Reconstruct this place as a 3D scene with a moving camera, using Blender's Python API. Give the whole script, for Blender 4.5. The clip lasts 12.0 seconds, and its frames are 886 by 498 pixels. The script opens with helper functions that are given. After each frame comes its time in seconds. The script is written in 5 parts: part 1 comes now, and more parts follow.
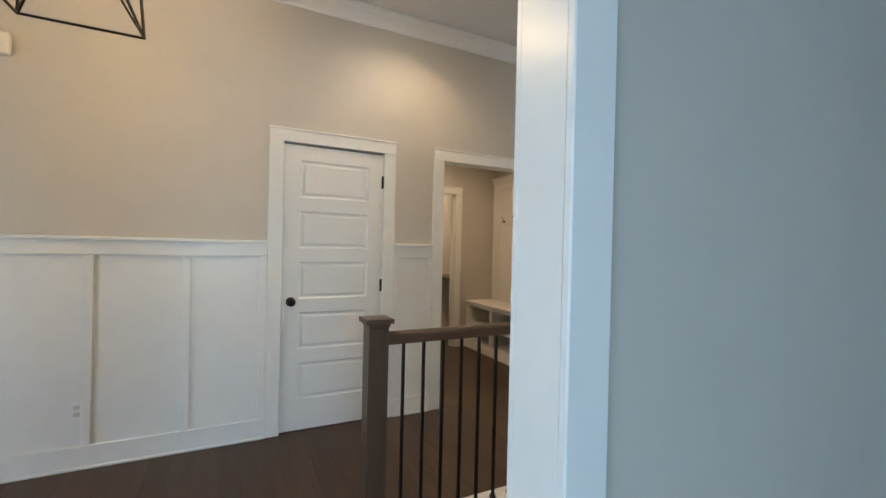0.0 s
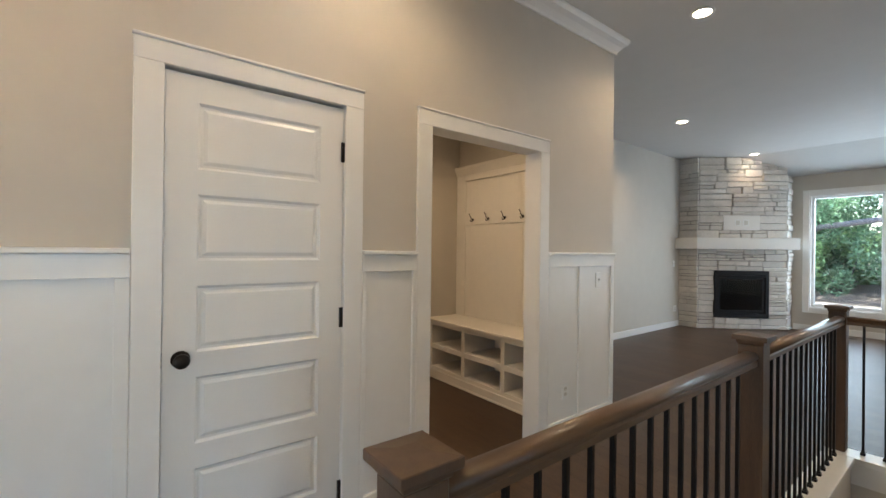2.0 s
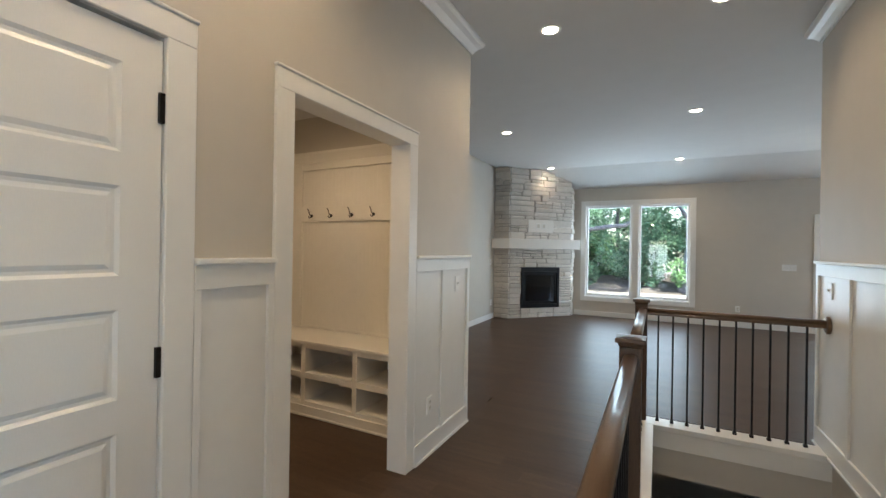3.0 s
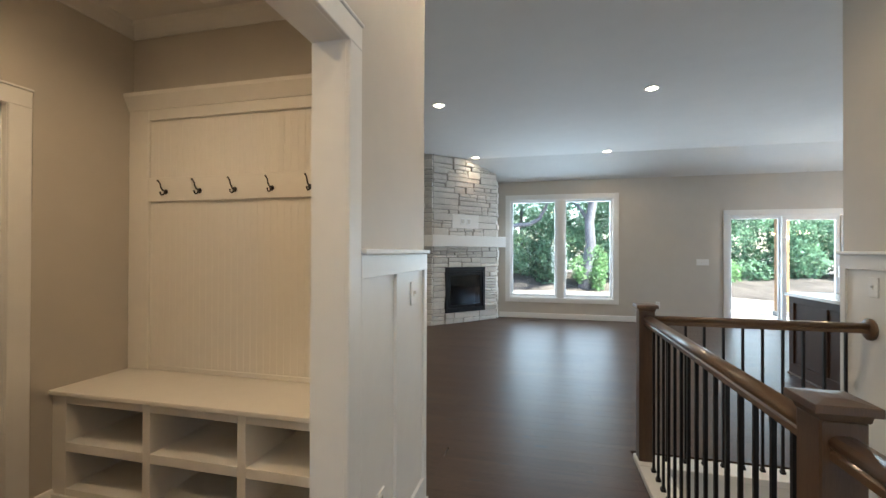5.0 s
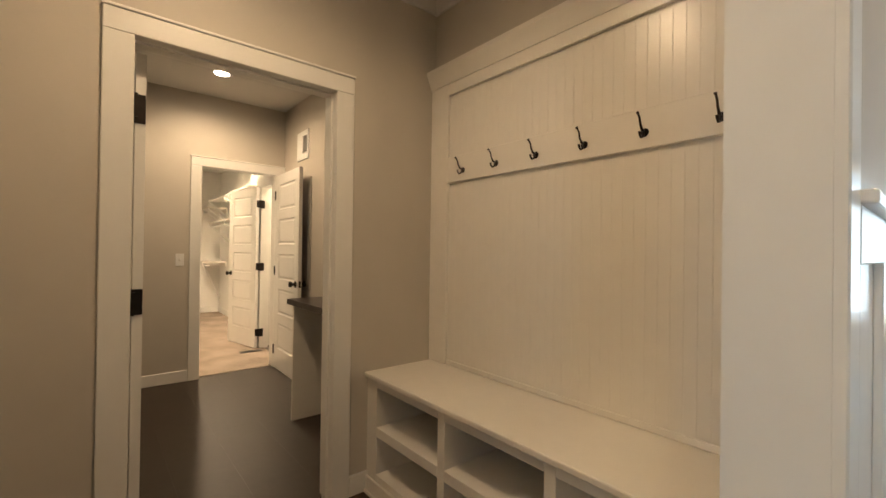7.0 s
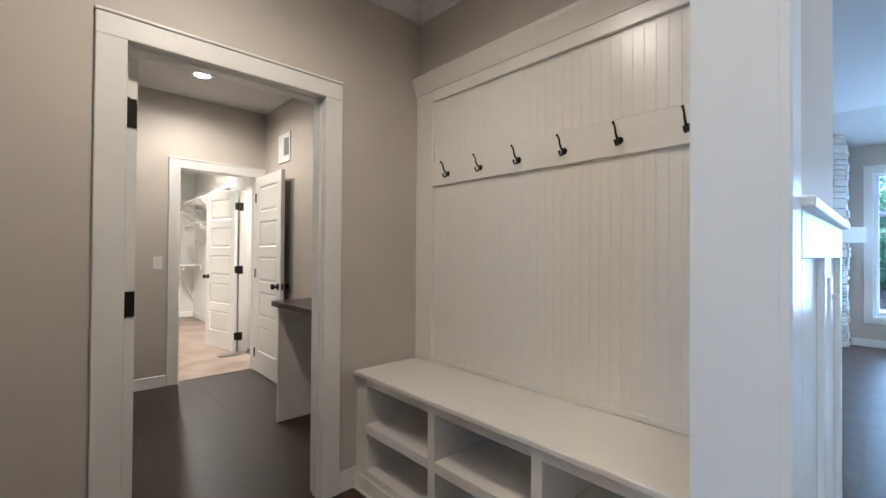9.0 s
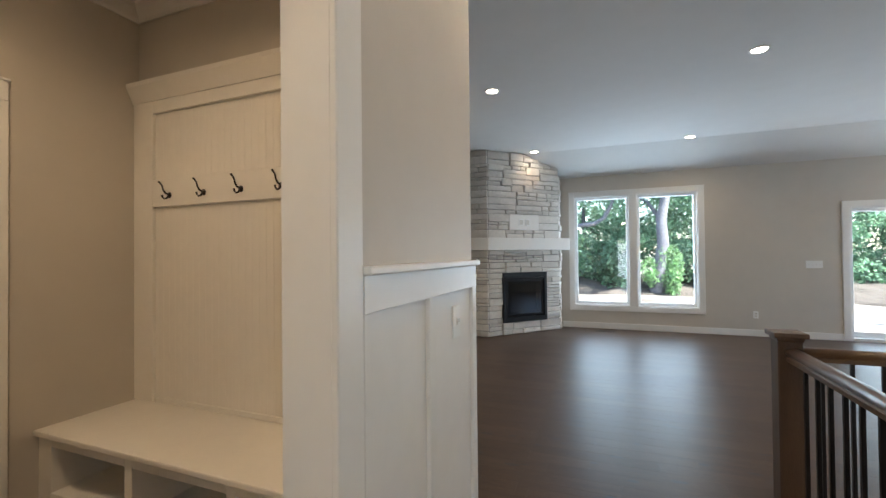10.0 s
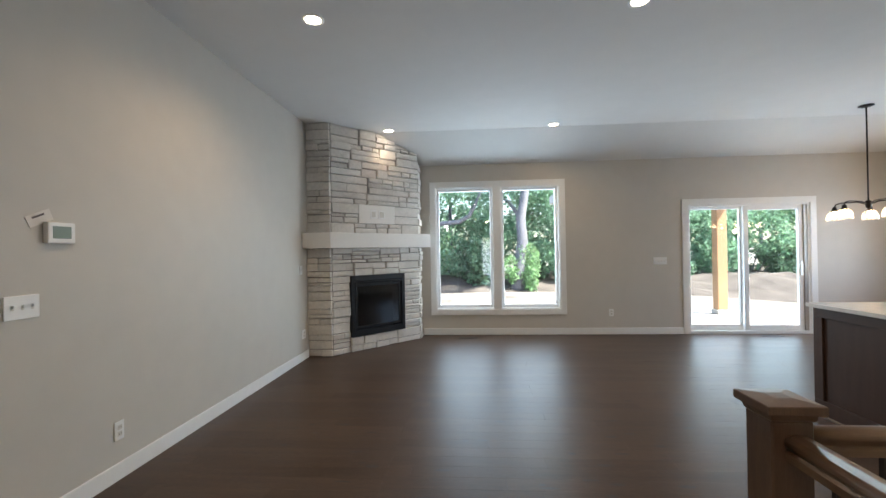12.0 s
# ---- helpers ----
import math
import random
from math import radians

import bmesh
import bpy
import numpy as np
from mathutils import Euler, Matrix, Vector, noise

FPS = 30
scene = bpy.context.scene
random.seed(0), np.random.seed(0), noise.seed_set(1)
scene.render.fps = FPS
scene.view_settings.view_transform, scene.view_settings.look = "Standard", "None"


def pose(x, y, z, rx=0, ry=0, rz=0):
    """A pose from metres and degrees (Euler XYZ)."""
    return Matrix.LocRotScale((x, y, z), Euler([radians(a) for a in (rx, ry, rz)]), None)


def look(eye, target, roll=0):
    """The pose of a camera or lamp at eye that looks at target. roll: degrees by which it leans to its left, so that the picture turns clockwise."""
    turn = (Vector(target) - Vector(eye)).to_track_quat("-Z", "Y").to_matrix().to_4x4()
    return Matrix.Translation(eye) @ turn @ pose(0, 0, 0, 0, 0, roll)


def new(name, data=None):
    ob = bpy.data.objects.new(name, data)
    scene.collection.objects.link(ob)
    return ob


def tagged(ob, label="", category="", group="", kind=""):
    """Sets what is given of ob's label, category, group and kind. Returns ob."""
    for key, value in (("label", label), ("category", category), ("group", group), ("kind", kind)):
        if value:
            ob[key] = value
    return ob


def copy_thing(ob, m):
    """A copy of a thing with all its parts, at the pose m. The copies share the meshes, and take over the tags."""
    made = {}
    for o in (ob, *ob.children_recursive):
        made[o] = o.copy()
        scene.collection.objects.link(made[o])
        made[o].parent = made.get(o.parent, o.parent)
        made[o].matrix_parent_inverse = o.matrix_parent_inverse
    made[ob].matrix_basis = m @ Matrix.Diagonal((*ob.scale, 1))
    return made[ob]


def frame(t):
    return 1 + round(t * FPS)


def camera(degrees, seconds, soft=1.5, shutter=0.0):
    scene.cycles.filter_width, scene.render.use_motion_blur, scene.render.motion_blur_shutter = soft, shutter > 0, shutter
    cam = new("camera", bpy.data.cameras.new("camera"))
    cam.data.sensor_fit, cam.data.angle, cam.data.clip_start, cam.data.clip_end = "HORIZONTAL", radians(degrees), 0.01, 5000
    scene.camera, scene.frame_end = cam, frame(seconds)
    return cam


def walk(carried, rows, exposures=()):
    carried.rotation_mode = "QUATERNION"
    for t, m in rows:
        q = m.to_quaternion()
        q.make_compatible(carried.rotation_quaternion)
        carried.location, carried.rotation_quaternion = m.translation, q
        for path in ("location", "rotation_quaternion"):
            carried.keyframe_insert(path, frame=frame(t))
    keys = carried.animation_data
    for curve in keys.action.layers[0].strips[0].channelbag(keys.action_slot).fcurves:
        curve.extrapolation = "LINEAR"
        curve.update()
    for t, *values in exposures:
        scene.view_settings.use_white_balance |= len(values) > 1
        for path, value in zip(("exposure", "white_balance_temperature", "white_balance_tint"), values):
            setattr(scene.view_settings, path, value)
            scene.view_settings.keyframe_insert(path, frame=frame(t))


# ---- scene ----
cam = camera(93.3, 12.0)
PATH = [
    (0, (0.034, 0.298, 1.337), (0.926, 2.088, 1.327), 1.3),
    (0.5, (0.069, 0.577, 1.331), (0.704, 2.473, 1.307), 1.3),
    (0.8, (0.069, 0.735, 1.337), (0.676, 2.641, 1.306), 1.8),
    (1, (0.075, 0.853, 1.334), (0.713, 2.749, 1.311), 1.2),
    (1.5, (0.114, 1.177, 1.362), (0.985, 2.977, 1.357), 1.0),
    (2, (0.209, 1.509, 1.36), (1.428, 3.095, 1.365), 0.7),
    (2.5, (0.27, 1.766, 1.366), (1.811, 3.042, 1.368), 0.9),
    (2.8, (0.247, 1.916, 1.39), (1.946, 2.972, 1.4), 0.6),
    (3, (0.292, 2.018, 1.397), (2.071, 2.931, 1.399), 0.9),
    (3.2, (0.341, 2.128, 1.4), (2.188, 2.896, 1.405), 0.6),
    (4.8, (1.105, 2.718, 1.33), (3.074, 3.071, 1.344), 0.0),
    (4.9, (1.163, 2.742, 1.336), (3.122, 3.146, 1.347), 0.1),
    (5, (1.23, 2.761, 1.345), (3.174, 3.23, 1.357), 0.2),
    (5.5, (1.445, 2.889, 1.307), (3.261, 3.727, 1.324), 0.3),
    (6, (1.581, 3.066, 1.288), (3.222, 4.208, 1.299), 0.6),
    (6.5, (1.686, 3.208, 1.265), (3.13, 4.591, 1.277), 0.7),
    (7, (1.758, 3.306, 1.258), (3.04, 4.841, 1.269), 0.8),
    (7.2, (1.775, 3.335, 1.263), (3.004, 4.913, 1.268), 0.7),
    (8.8, (1.688, 3.327, 1.239), (2.991, 4.844, 1.264), 0.5),
    (9, (1.666, 3.279, 1.252), (3.031, 4.74, 1.273), 0.4),
    (9.2, (1.646, 3.187, 1.263), (3.095, 4.565, 1.293), 0.2),
    (9.5, (1.661, 3.06, 1.337), (3.282, 4.231, 1.362), -0.0),
    (10, (1.793, 2.883, 1.379), (3.656, 3.612, 1.404), -0.6),
    (10.5, (2.056, 2.769, 1.396), (4.012, 3.184, 1.412), -0.9),
    (11, (2.382, 2.801, 1.384), (4.366, 3.056, 1.396), -1.0),
    (11.5, (2.702, 2.828, 1.373), (4.693, 3.019, 1.391), -1.1),
    (11.7, (2.845, 2.833, 1.377), (4.838, 3.004, 1.393), -1.1),
    (12, (3.092, 2.839, 1.37), (5.087, 2.981, 1.381), -1.0),
]
EXPOSURES = [(0, 2.5, 6400, 10), (0.8, 2.55, 7000, 12), (2.0, 2.52, 6700, 12), (3.2, 2.45, 6600, 10), (5.0, 2.55, 6500, 10), (5.5, 2.5, 6300, 10), (6.4, 2.4, 7000, 12), (7.0, 2.58, 6850, 11), (7.2, 2.58, 6850, 11), (8.8, 2.92, 4750, 9), (9.2, 2.8, 5050, 9), (9.8, 2.53, 6200, 11), (11, 2.46, 6800, 13), (12, 2.43, 6750, 13)]
walk(cam, [(t, look(eye, target, roll)) for t, eye, target, roll in PATH], EXPOSURES)

# ---- light ----
world = bpy.data.worlds.new("sky")
scene.world = world
world.use_nodes = True
_n = world.node_tree.nodes
_sky = _n.new("ShaderNodeTexSky")
_sky.sky_type, _sky.sun_disc = "NISHITA", False
SUN_ELEV, SUN_ROT = 55.0, 205.0
_sky.sun_elevation, _sky.sun_rotation = radians(SUN_ELEV), radians(SUN_ROT)
_n["Background"].inputs["Strength"].default_value = 0.15
world.node_tree.links.new(_sky.outputs["Color"], _n["Background"].inputs["Color"])
sun = new("sun", bpy.data.lights.new("sun", "SUN"))
sun.data.energy, sun.data.angle, sun.data.color = 5.0, radians(0.5), (1.0, 0.95, 0.86)
_a = radians(SUN_ROT)
_dir = Vector((math.sin(_a) * math.cos(radians(SUN_ELEV)), math.cos(_a) * math.cos(radians(SUN_ELEV)), math.sin(radians(SUN_ELEV))))
sun.matrix_world = look(_dir * 60, (0, 0, 0))

WARM = (1.0, 0.77, 0.51)
CAN_W, DAY = 8.4, (0.62, 0.81, 1.0)


def area(name, eye, target, sx, sy, watts, color, spread=180):
    ob = new(name, bpy.data.lights.new(name, "AREA"))
    ob.data.shape, ob.data.size, ob.data.size_y = "RECTANGLE", sx, sy
    ob.data.energy, ob.data.color = watts, color
    ob.data.spread = radians(spread)
    ob.matrix_world = look(eye, target)
    return ob


area("window_light", (10.06, 2.43, 1.42), (6, 2.43, 1.6), 1.9, 1.95, 14.5, DAY)
area("slider_light", (10.06, -1.47, 1.05), (6, -1.47, 1.2), 1.65, 1.85, 9, DAY)
area("dining_window_light", (8.6, -3.68, 1.55), (8.4, 2.0, 1.3), 1.3, 1.3, 4.5, (0.36, 0.66, 1.0), 140)
area("front_door_light", (-3.16, 2.0, 0.95), (0, 2.6, 0.8), 0.8, 1.7, 3.6, DAY)
area("front_room_south_light", (-0.5, -3.16, 1.4), (0.3, 0, 1.1), 1.1, 1.5, 8, (0.34, 0.66, 1.0))
area("front_room_light", (-3.16, -1.4, 1.4), (0, -0.6, 1.3), 1.9, 1.5, 9.5, (0.34, 0.66, 1.0))


# ---- materials ----
def material(name, color, rough=0.5, metal=0.0, var=0.06, scale=3.0, fine=40.0, bump=0.0, bump_scale=120.0, stretch=(1, 1, 1),
             spec=0.5, dark=None, rand=0.0, island=False, coat=0.0, rough_var=0.0):
    m = bpy.data.materials.new(name)
    m.use_nodes = True
    nt = m.node_tree
    n, l = nt.nodes, nt.links
    b = n["Principled BSDF"]
    b.inputs["Roughness"].default_value = rough
    b.inputs["Metallic"].default_value = metal
    b.inputs["Specular IOR Level"].default_value = spec
    b.inputs["Coat Weight"].default_value = coat
    tc = n.new("ShaderNodeTexCoord")
    mp = n.new("ShaderNodeMapping")
    mp.inputs["Scale"].default_value = stretch
    l.new(tc.outputs["Object"], mp.inputs["Vector"])
    n1, n2 = n.new("ShaderNodeTexNoise"), n.new("ShaderNodeTexNoise")
    n1.inputs["Scale"].default_value, n1.inputs["Detail"].default_value = scale, 4
    n2.inputs["Scale"].default_value, n2.inputs["Detail"].default_value = fine, 3
    for t in (n1, n2):
        l.new(mp.outputs["Vector"], t.inputs["Vector"])
    add = n.new("ShaderNodeMath")
    add.operation = "ADD"
    l.new(n1.outputs["Fac"], add.inputs[0])
    l.new(n2.outputs["Fac"], add.inputs[1])
    rng = n.new("ShaderNodeMapRange")
    rng.inputs["From Min"].default_value, rng.inputs["From Max"].default_value = 0.65, 1.35
    l.new(add.outputs[0], rng.inputs["Value"])
    mix = n.new("ShaderNodeMix")
    mix.data_type = "RGBA"
    c2 = dark or tuple(c * (1 - 2 * var) for c in color)
    c1 = color if dark else tuple(min(1, c * (1 + var)) for c in color)
    mix.inputs["A"].default_value, mix.inputs["B"].default_value = (*c2, 1), (*c1, 1)
    l.new(rng.outputs["Result"], mix.inputs["Factor"])
    out = mix.outputs["Result"]
    if rand:
        src = n.new("ShaderNodeNewGeometry").outputs["Random Per Island"] if island else n.new("ShaderNodeObjectInfo").outputs["Random"]
        r2 = n.new("ShaderNodeMapRange")
        r2.inputs["To Min"].default_value, r2.inputs["To Max"].default_value = 1 - rand, 1 + rand
        l.new(src, r2.inputs["Value"])
        hsv = n.new("ShaderNodeHueSaturation")
        l.new(out, hsv.inputs["Color"])
        l.new(r2.outputs["Result"], hsv.inputs["Value"])
        out = hsv.outputs["Color"]
    l.new(out, b.inputs["Base Color"])
    if rough_var:
        r3 = n.new("ShaderNodeMapRange")
        r3.inputs["To Min"].default_value, r3.inputs["To Max"].default_value = rough - rough_var, rough + rough_var
        l.new(n1.outputs["Fac"], r3.inputs["Value"])
        l.new(r3.outputs["Result"], b.inputs["Roughness"])
    if bump:
        nb = n.new("ShaderNodeTexNoise")
        nb.inputs["Scale"].default_value, nb.inputs["Detail"].default_value = bump_scale, 3
        l.new(mp.outputs["Vector"], nb.inputs["Vector"])
        bp = n.new("ShaderNodeBump")
        bp.inputs["Strength"].default_value, bp.inputs["Distance"].default_value = bump, 0.004
        l.new(nb.outputs["Fac"], bp.inputs["Height"])
        l.new(bp.outputs["Normal"], b.inputs["Normal"])
    return m


def emitter(name, color, strength):
    m = bpy.data.materials.new(name)
    m.use_nodes = True
    b = m.node_tree.nodes["Principled BSDF"]
    b.inputs["Base Color"].default_value = (*color, 1)
    b.inputs["Emission Color"].default_value = (*color, 1)
    b.inputs["Emission Strength"].default_value = strength
    return m


def glass(name, rough=0.0, tint=(1, 1, 1), gloss=0.08):
    """A thin pane: mostly clear, with a mirror's share of gloss."""
    m = bpy.data.materials.new(name)
    m.use_nodes = True
    nt = m.node_tree
    nt.nodes.remove(nt.nodes["Principled BSDF"])
    tr, gl, mx = nt.nodes.new("ShaderNodeBsdfTransparent"), nt.nodes.new("ShaderNodeBsdfGlossy"), nt.nodes.new("ShaderNodeMixShader")
    tr.inputs["Color"].default_value = (*tint, 1)
    gl.inputs["Roughness"].default_value = rough
    mx.inputs["Fac"].default_value = gloss
    nt.links.new(tr.outputs[0], mx.inputs[1])
    nt.links.new(gl.outputs[0], mx.inputs[2])
    nt.links.new(mx.outputs[0], nt.nodes["Material Output"].inputs["Surface"])
    return m


M_WALL = material("greige wall paint", (0.56, 0.52, 0.46), 0.55, var=0.02, scale=0.8, fine=6, bump=0.06, bump_scale=260)
M_CEIL = material("flat ceiling paint", (0.71, 0.70, 0.68), 0.8, var=0.015, scale=0.7, fine=5, bump=0.1, bump_scale=200)
M_TRIM = material("white semi-gloss trim paint", (0.80, 0.79, 0.76), 0.30, var=0.015, scale=1.5, fine=12, bump=0.05, bump_scale=180)
M_DOOR = material("white door paint", (0.80, 0.79, 0.76), 0.33, var=0.012, scale=1.5, fine=60, bump=0.03, bump_scale=60, stretch=(6, 6, 1))
M_BENCH = material("white cabinet paint", (0.80, 0.77, 0.71), 0.28, var=0.015, scale=2, fine=15, bump=0.04, bump_scale=180)
M_FLOOR = material("dark stained oak planks", (0.100, 0.064, 0.042), 0.38, var=0.1, scale=2.2, fine=26, stretch=(9, 0.8, 1), dark=(0.052, 0.033, 0.024), rand=0.13, bump=0.14, bump_scale=24, rough_var=0.08, spec=0.17)
M_FLOOR_J = material("dark stained oak boards", (0.100, 0.064, 0.042), 0.38, var=0.1, scale=2.2, fine=26, stretch=(9, 0.8, 1), dark=(0.052, 0.033, 0.024), rand=0.13, island=True, bump=0.14, bump_scale=24, rough_var=0.08, spec=0.17)
M_SUB = material("dark joint filler", (0.06, 0.036, 0.026), 0.8)
M_KNOT = material("dark knot in oak", (0.03, 0.018, 0.012), 0.45, var=0.2, scale=40)
M_RAIL = material("brown stained oak", (0.130, 0.078, 0.045), 0.30, var=0.1, scale=4, fine=60, stretch=(0.7, 10, 10), dark=(0.09, 0.052, 0.030), bump=0.08, bump_scale=40, coat=0.15)
M_RAIL_Y = material("brown stained oak crosswise", (0.130, 0.078, 0.045), 0.30, var=0.1, scale=4, fine=60, stretch=(10, 0.7, 10), dark=(0.09, 0.052, 0.030), bump=0.08, bump_scale=40, coat=0.15)
M_NEWEL = material("brown stained oak upright", (0.118, 0.070, 0.042), 0.38, var=0.1, scale=4, fine=60, stretch=(10, 10, 0.7), dark=(0.066, 0.038, 0.023), bump=0.08, bump_scale=40)
M_IRON = material("black iron", (0.012, 0.010, 0.009), 0.45, metal=0.4, var=0.1, scale=20, bump=0.1)
M_BRONZE = material("oil-rubbed bronze", (0.022, 0.017, 0.014), 0.38, metal=0.7, var=0.15, scale=30)
M_NICKEL = material("dark pewter hook metal", (0.030, 0.024, 0.020), 0.30, metal=0.7, var=0.15, scale=40)
M_STONE = material("pale cut limestone", (0.67, 0.635, 0.585), 0.85, var=0.08, scale=5, fine=30, bump=0.55, bump_scale=22, rand=0.10)
M_MORTAR = material("grey mortar bed", (0.12, 0.11, 0.098), 0.9, var=0.1, scale=20, bump=0.5)
M_MANTEL = material("white painted mantel", (0.80, 0.78, 0.74), 0.4, var=0.02, scale=2)
M_FIREBOX = material("black firebox steel", (0.010, 0.010, 0.012), 0.5, metal=0.0, spec=0.25, var=0.1, scale=10)
# very dark, slightly uneven colour for the inside of the firebox
M_FIREIN = material("near-black firebrick lining", (0.012, 0.012, 0.014), 0.8, var=0.2, scale=12, bump=0.4)
M_PLATE = material("white plastic plate", (0.82, 0.82, 0.80), 0.35, var=0.01)
M_PLASTIC = material("off-white plastic", (0.66, 0.63, 0.57), 0.4, var=0.02)
# near-black colour put in for the shade inside slots and ducts
M_SLOT_SHADE = material("dark slot shade", (0.05, 0.045, 0.04), 0.6)
M_LCD = material("grey-green display", (0.18, 0.24, 0.21), 0.2, var=0.03)
M_CARD = material("printed paper card", (0.72, 0.68, 0.62), 0.7, var=0.03)
M_INK = material("printed dark bar", (0.12, 0.10, 0.09), 0.7)
M_ISLAND = material("espresso stained cabinet wood", (0.058, 0.031, 0.021), 0.5, var=0.12, scale=3, fine=50, stretch=(8, 8, 0.8), bump=0.08, bump_scale=40, spec=0.25)
M_QUARTZ = material("pale quartz countertop", (0.62, 0.62, 0.60), 0.16, var=0.06, scale=9, fine=120)
M_COUNTER = material("dark wood counter slab", (0.032, 0.02, 0.016), 0.3, var=0.12, scale=4, fine=50, stretch=(8, 1, 8))
M_TILE = material("dark taupe floor tile", (0.036, 0.025, 0.018), 0.45, var=0.08, scale=2, fine=18, bump=0.06, spec=0.35)
M_GROUT = material("brown grout", (0.030, 0.021, 0.016), 0.9)
M_CARPET = material("beige carpet pile", (0.34, 0.27, 0.22), 0.95, var=0.24, scale=3, fine=220, bump=0.9, bump_scale=400)
M_STEEL = material("grey enamelled steel", (0.40, 0.38, 0.35), 0.5, metal=0.0, var=0.04)
M_VINYL = material("white vinyl frame", (0.78, 0.78, 0.77), 0.32, var=0.01)
M_TRACK = material("aluminium track", (0.35, 0.32, 0.29), 0.4, metal=0.6)
M_PANE = glass("window pane", 0.0, (0.97, 0.99, 0.98), 0.05)
M_FGLASS = glass("firebox glass", 0.06, (0.30, 0.34, 0.40), 0.06)
M_SHADE = glass("seeded glass shade", 0.12, (0.97, 0.94, 0.90), 0.10)
_nt = M_SHADE.node_tree
_tl, _ms = _nt.nodes.new("ShaderNodeBsdfTranslucent"), _nt.nodes.new("ShaderNodeMixShader")
_tl.inputs["Color"].default_value = (0.95, 0.9, 0.82, 1)
_ms.inputs["Fac"].default_value = 0.16
_nt.links.new(_nt.nodes["Mix Shader"].outputs[0], _ms.inputs[1])
_nt.links.new(_tl.outputs[0], _ms.inputs[2])
_nt.links.new(_ms.outputs[0], _nt.nodes["Material Output"].inputs["Surface"])
M_BULB = emitter("warm bulb", (1.0, 0.70, 0.40), 10.0)
M_LED = emitter("led lens", (1.0, 0.87, 0.68), 8.0)
M_POST = material("cedar porch post", (0.40, 0.235, 0.13), 0.6, var=0.12, scale=3, fine=40, stretch=(9, 9, 0.7), bump=0.2, bump_scale=50)
M_CONC = material("pale concrete", (0.42, 0.41, 0.39), 0.9, var=0.07, scale=2, fine=60, bump=0.3)
M_GROUND = material("dry sandy ground", (0.24, 0.222, 0.20), 0.95, var=0.4, scale=0.6, fine=9, bump=0.8, bump_scale=14)
M_DIRT = material("loose brown dirt", (0.095, 0.083, 0.075), 0.95, var=0.35, scale=1.2, fine=14, bump=0.9, bump_scale=14)
M_BARK = material("grey bark", (0.17, 0.175, 0.205), 0.9, var=0.25, scale=3, fine=25, stretch=(3, 3, 0.6), bump=0.9, bump_scale=20)
M_LEAF = material("green leaves", (0.19, 0.35, 0.23), 0.5, var=0.3, scale=0.8, fine=5, rand=0.45, island=True)
M_LEAF2 = material("bright green leaves", (0.25, 0.44, 0.22), 0.5, var=0.3, scale=0.8, fine=5, rand=0.4, island=True)
for _m in (M_LEAF, M_LEAF2):
    _nt = _m.node_tree
    _tl, _ms, _b = _nt.nodes.new("ShaderNodeBsdfTranslucent"), _nt.nodes.new("ShaderNodeMixShader"), _nt.nodes["Principled BSDF"]
    _ms.inputs["Fac"].default_value = 0.5
    _nt.links.new(_b.inputs["Base Color"].links[0].from_socket, _tl.inputs["Color"])
    _nt.links.new(_b.outputs[0], _ms.inputs[1])
    _nt.links.new(_tl.outputs[0], _ms.inputs[2])
    _nt.links.new(_ms.outputs[0], _nt.nodes["Material Output"].inputs["Surface"])
M_SIDING = material("plain outside siding", (0.5, 0.5, 0.5), 0.7)
M_BATH = material("white bathroom paint", (0.75, 0.74, 0.71), 0.5, var=0.02)


# ---- building helpers ----
def bm_boxes(*boxes, bevel=0.0, seg=1):
    """One bmesh of axis-aligned boxes (x0, x1, y0, y1, z0, z1), edges rounded by bevel."""
    bm = bmesh.new()
    for x0, x1, y0, y1, z0, z1 in boxes:
        v = [bm.verts.new((x, y, z)) for z in (z0, z1) for x, y in ((x0, y0), (x1, y0), (x1, y1), (x0, y1))]
        for f in ((3, 2, 1, 0), (4, 5, 6, 7), (0, 1, 5, 4), (1, 2, 6, 5), (2, 3, 7, 6), (3, 0, 4, 7)):
            bm.faces.new([v[i] for i in f])
    if bevel:
        bmesh.ops.bevel(bm, geom=bm.edges[:], offset=bevel, segments=seg, profile=0.5, affect="EDGES")
    return bm


def bm_prism(pts, z0, z1, bevel=0.0):
    """A flat polygon, counter-clockwise seen from above, raised from z0 to z1 (a number or one per corner)."""
    bm = bmesh.new()
    tops = z1 if isinstance(z1, (list, tuple)) else [z1] * len(pts)
    a = [bm.verts.new((x, y, z0)) for x, y in pts]
    b = [bm.verts.new((x, y, z)) for (x, y), z in zip(pts, tops)]
    bm.faces.new(a[::-1]), bm.faces.new(b)
    for i in range(len(pts)):
        j = (i + 1) % len(pts)
        bm.faces.new((a[i], a[j], b[j], b[i]))
    if bevel:
        bmesh.ops.bevel(bm, geom=bm.edges[:], offset=bevel, segments=1, affect="EDGES")
    return bm


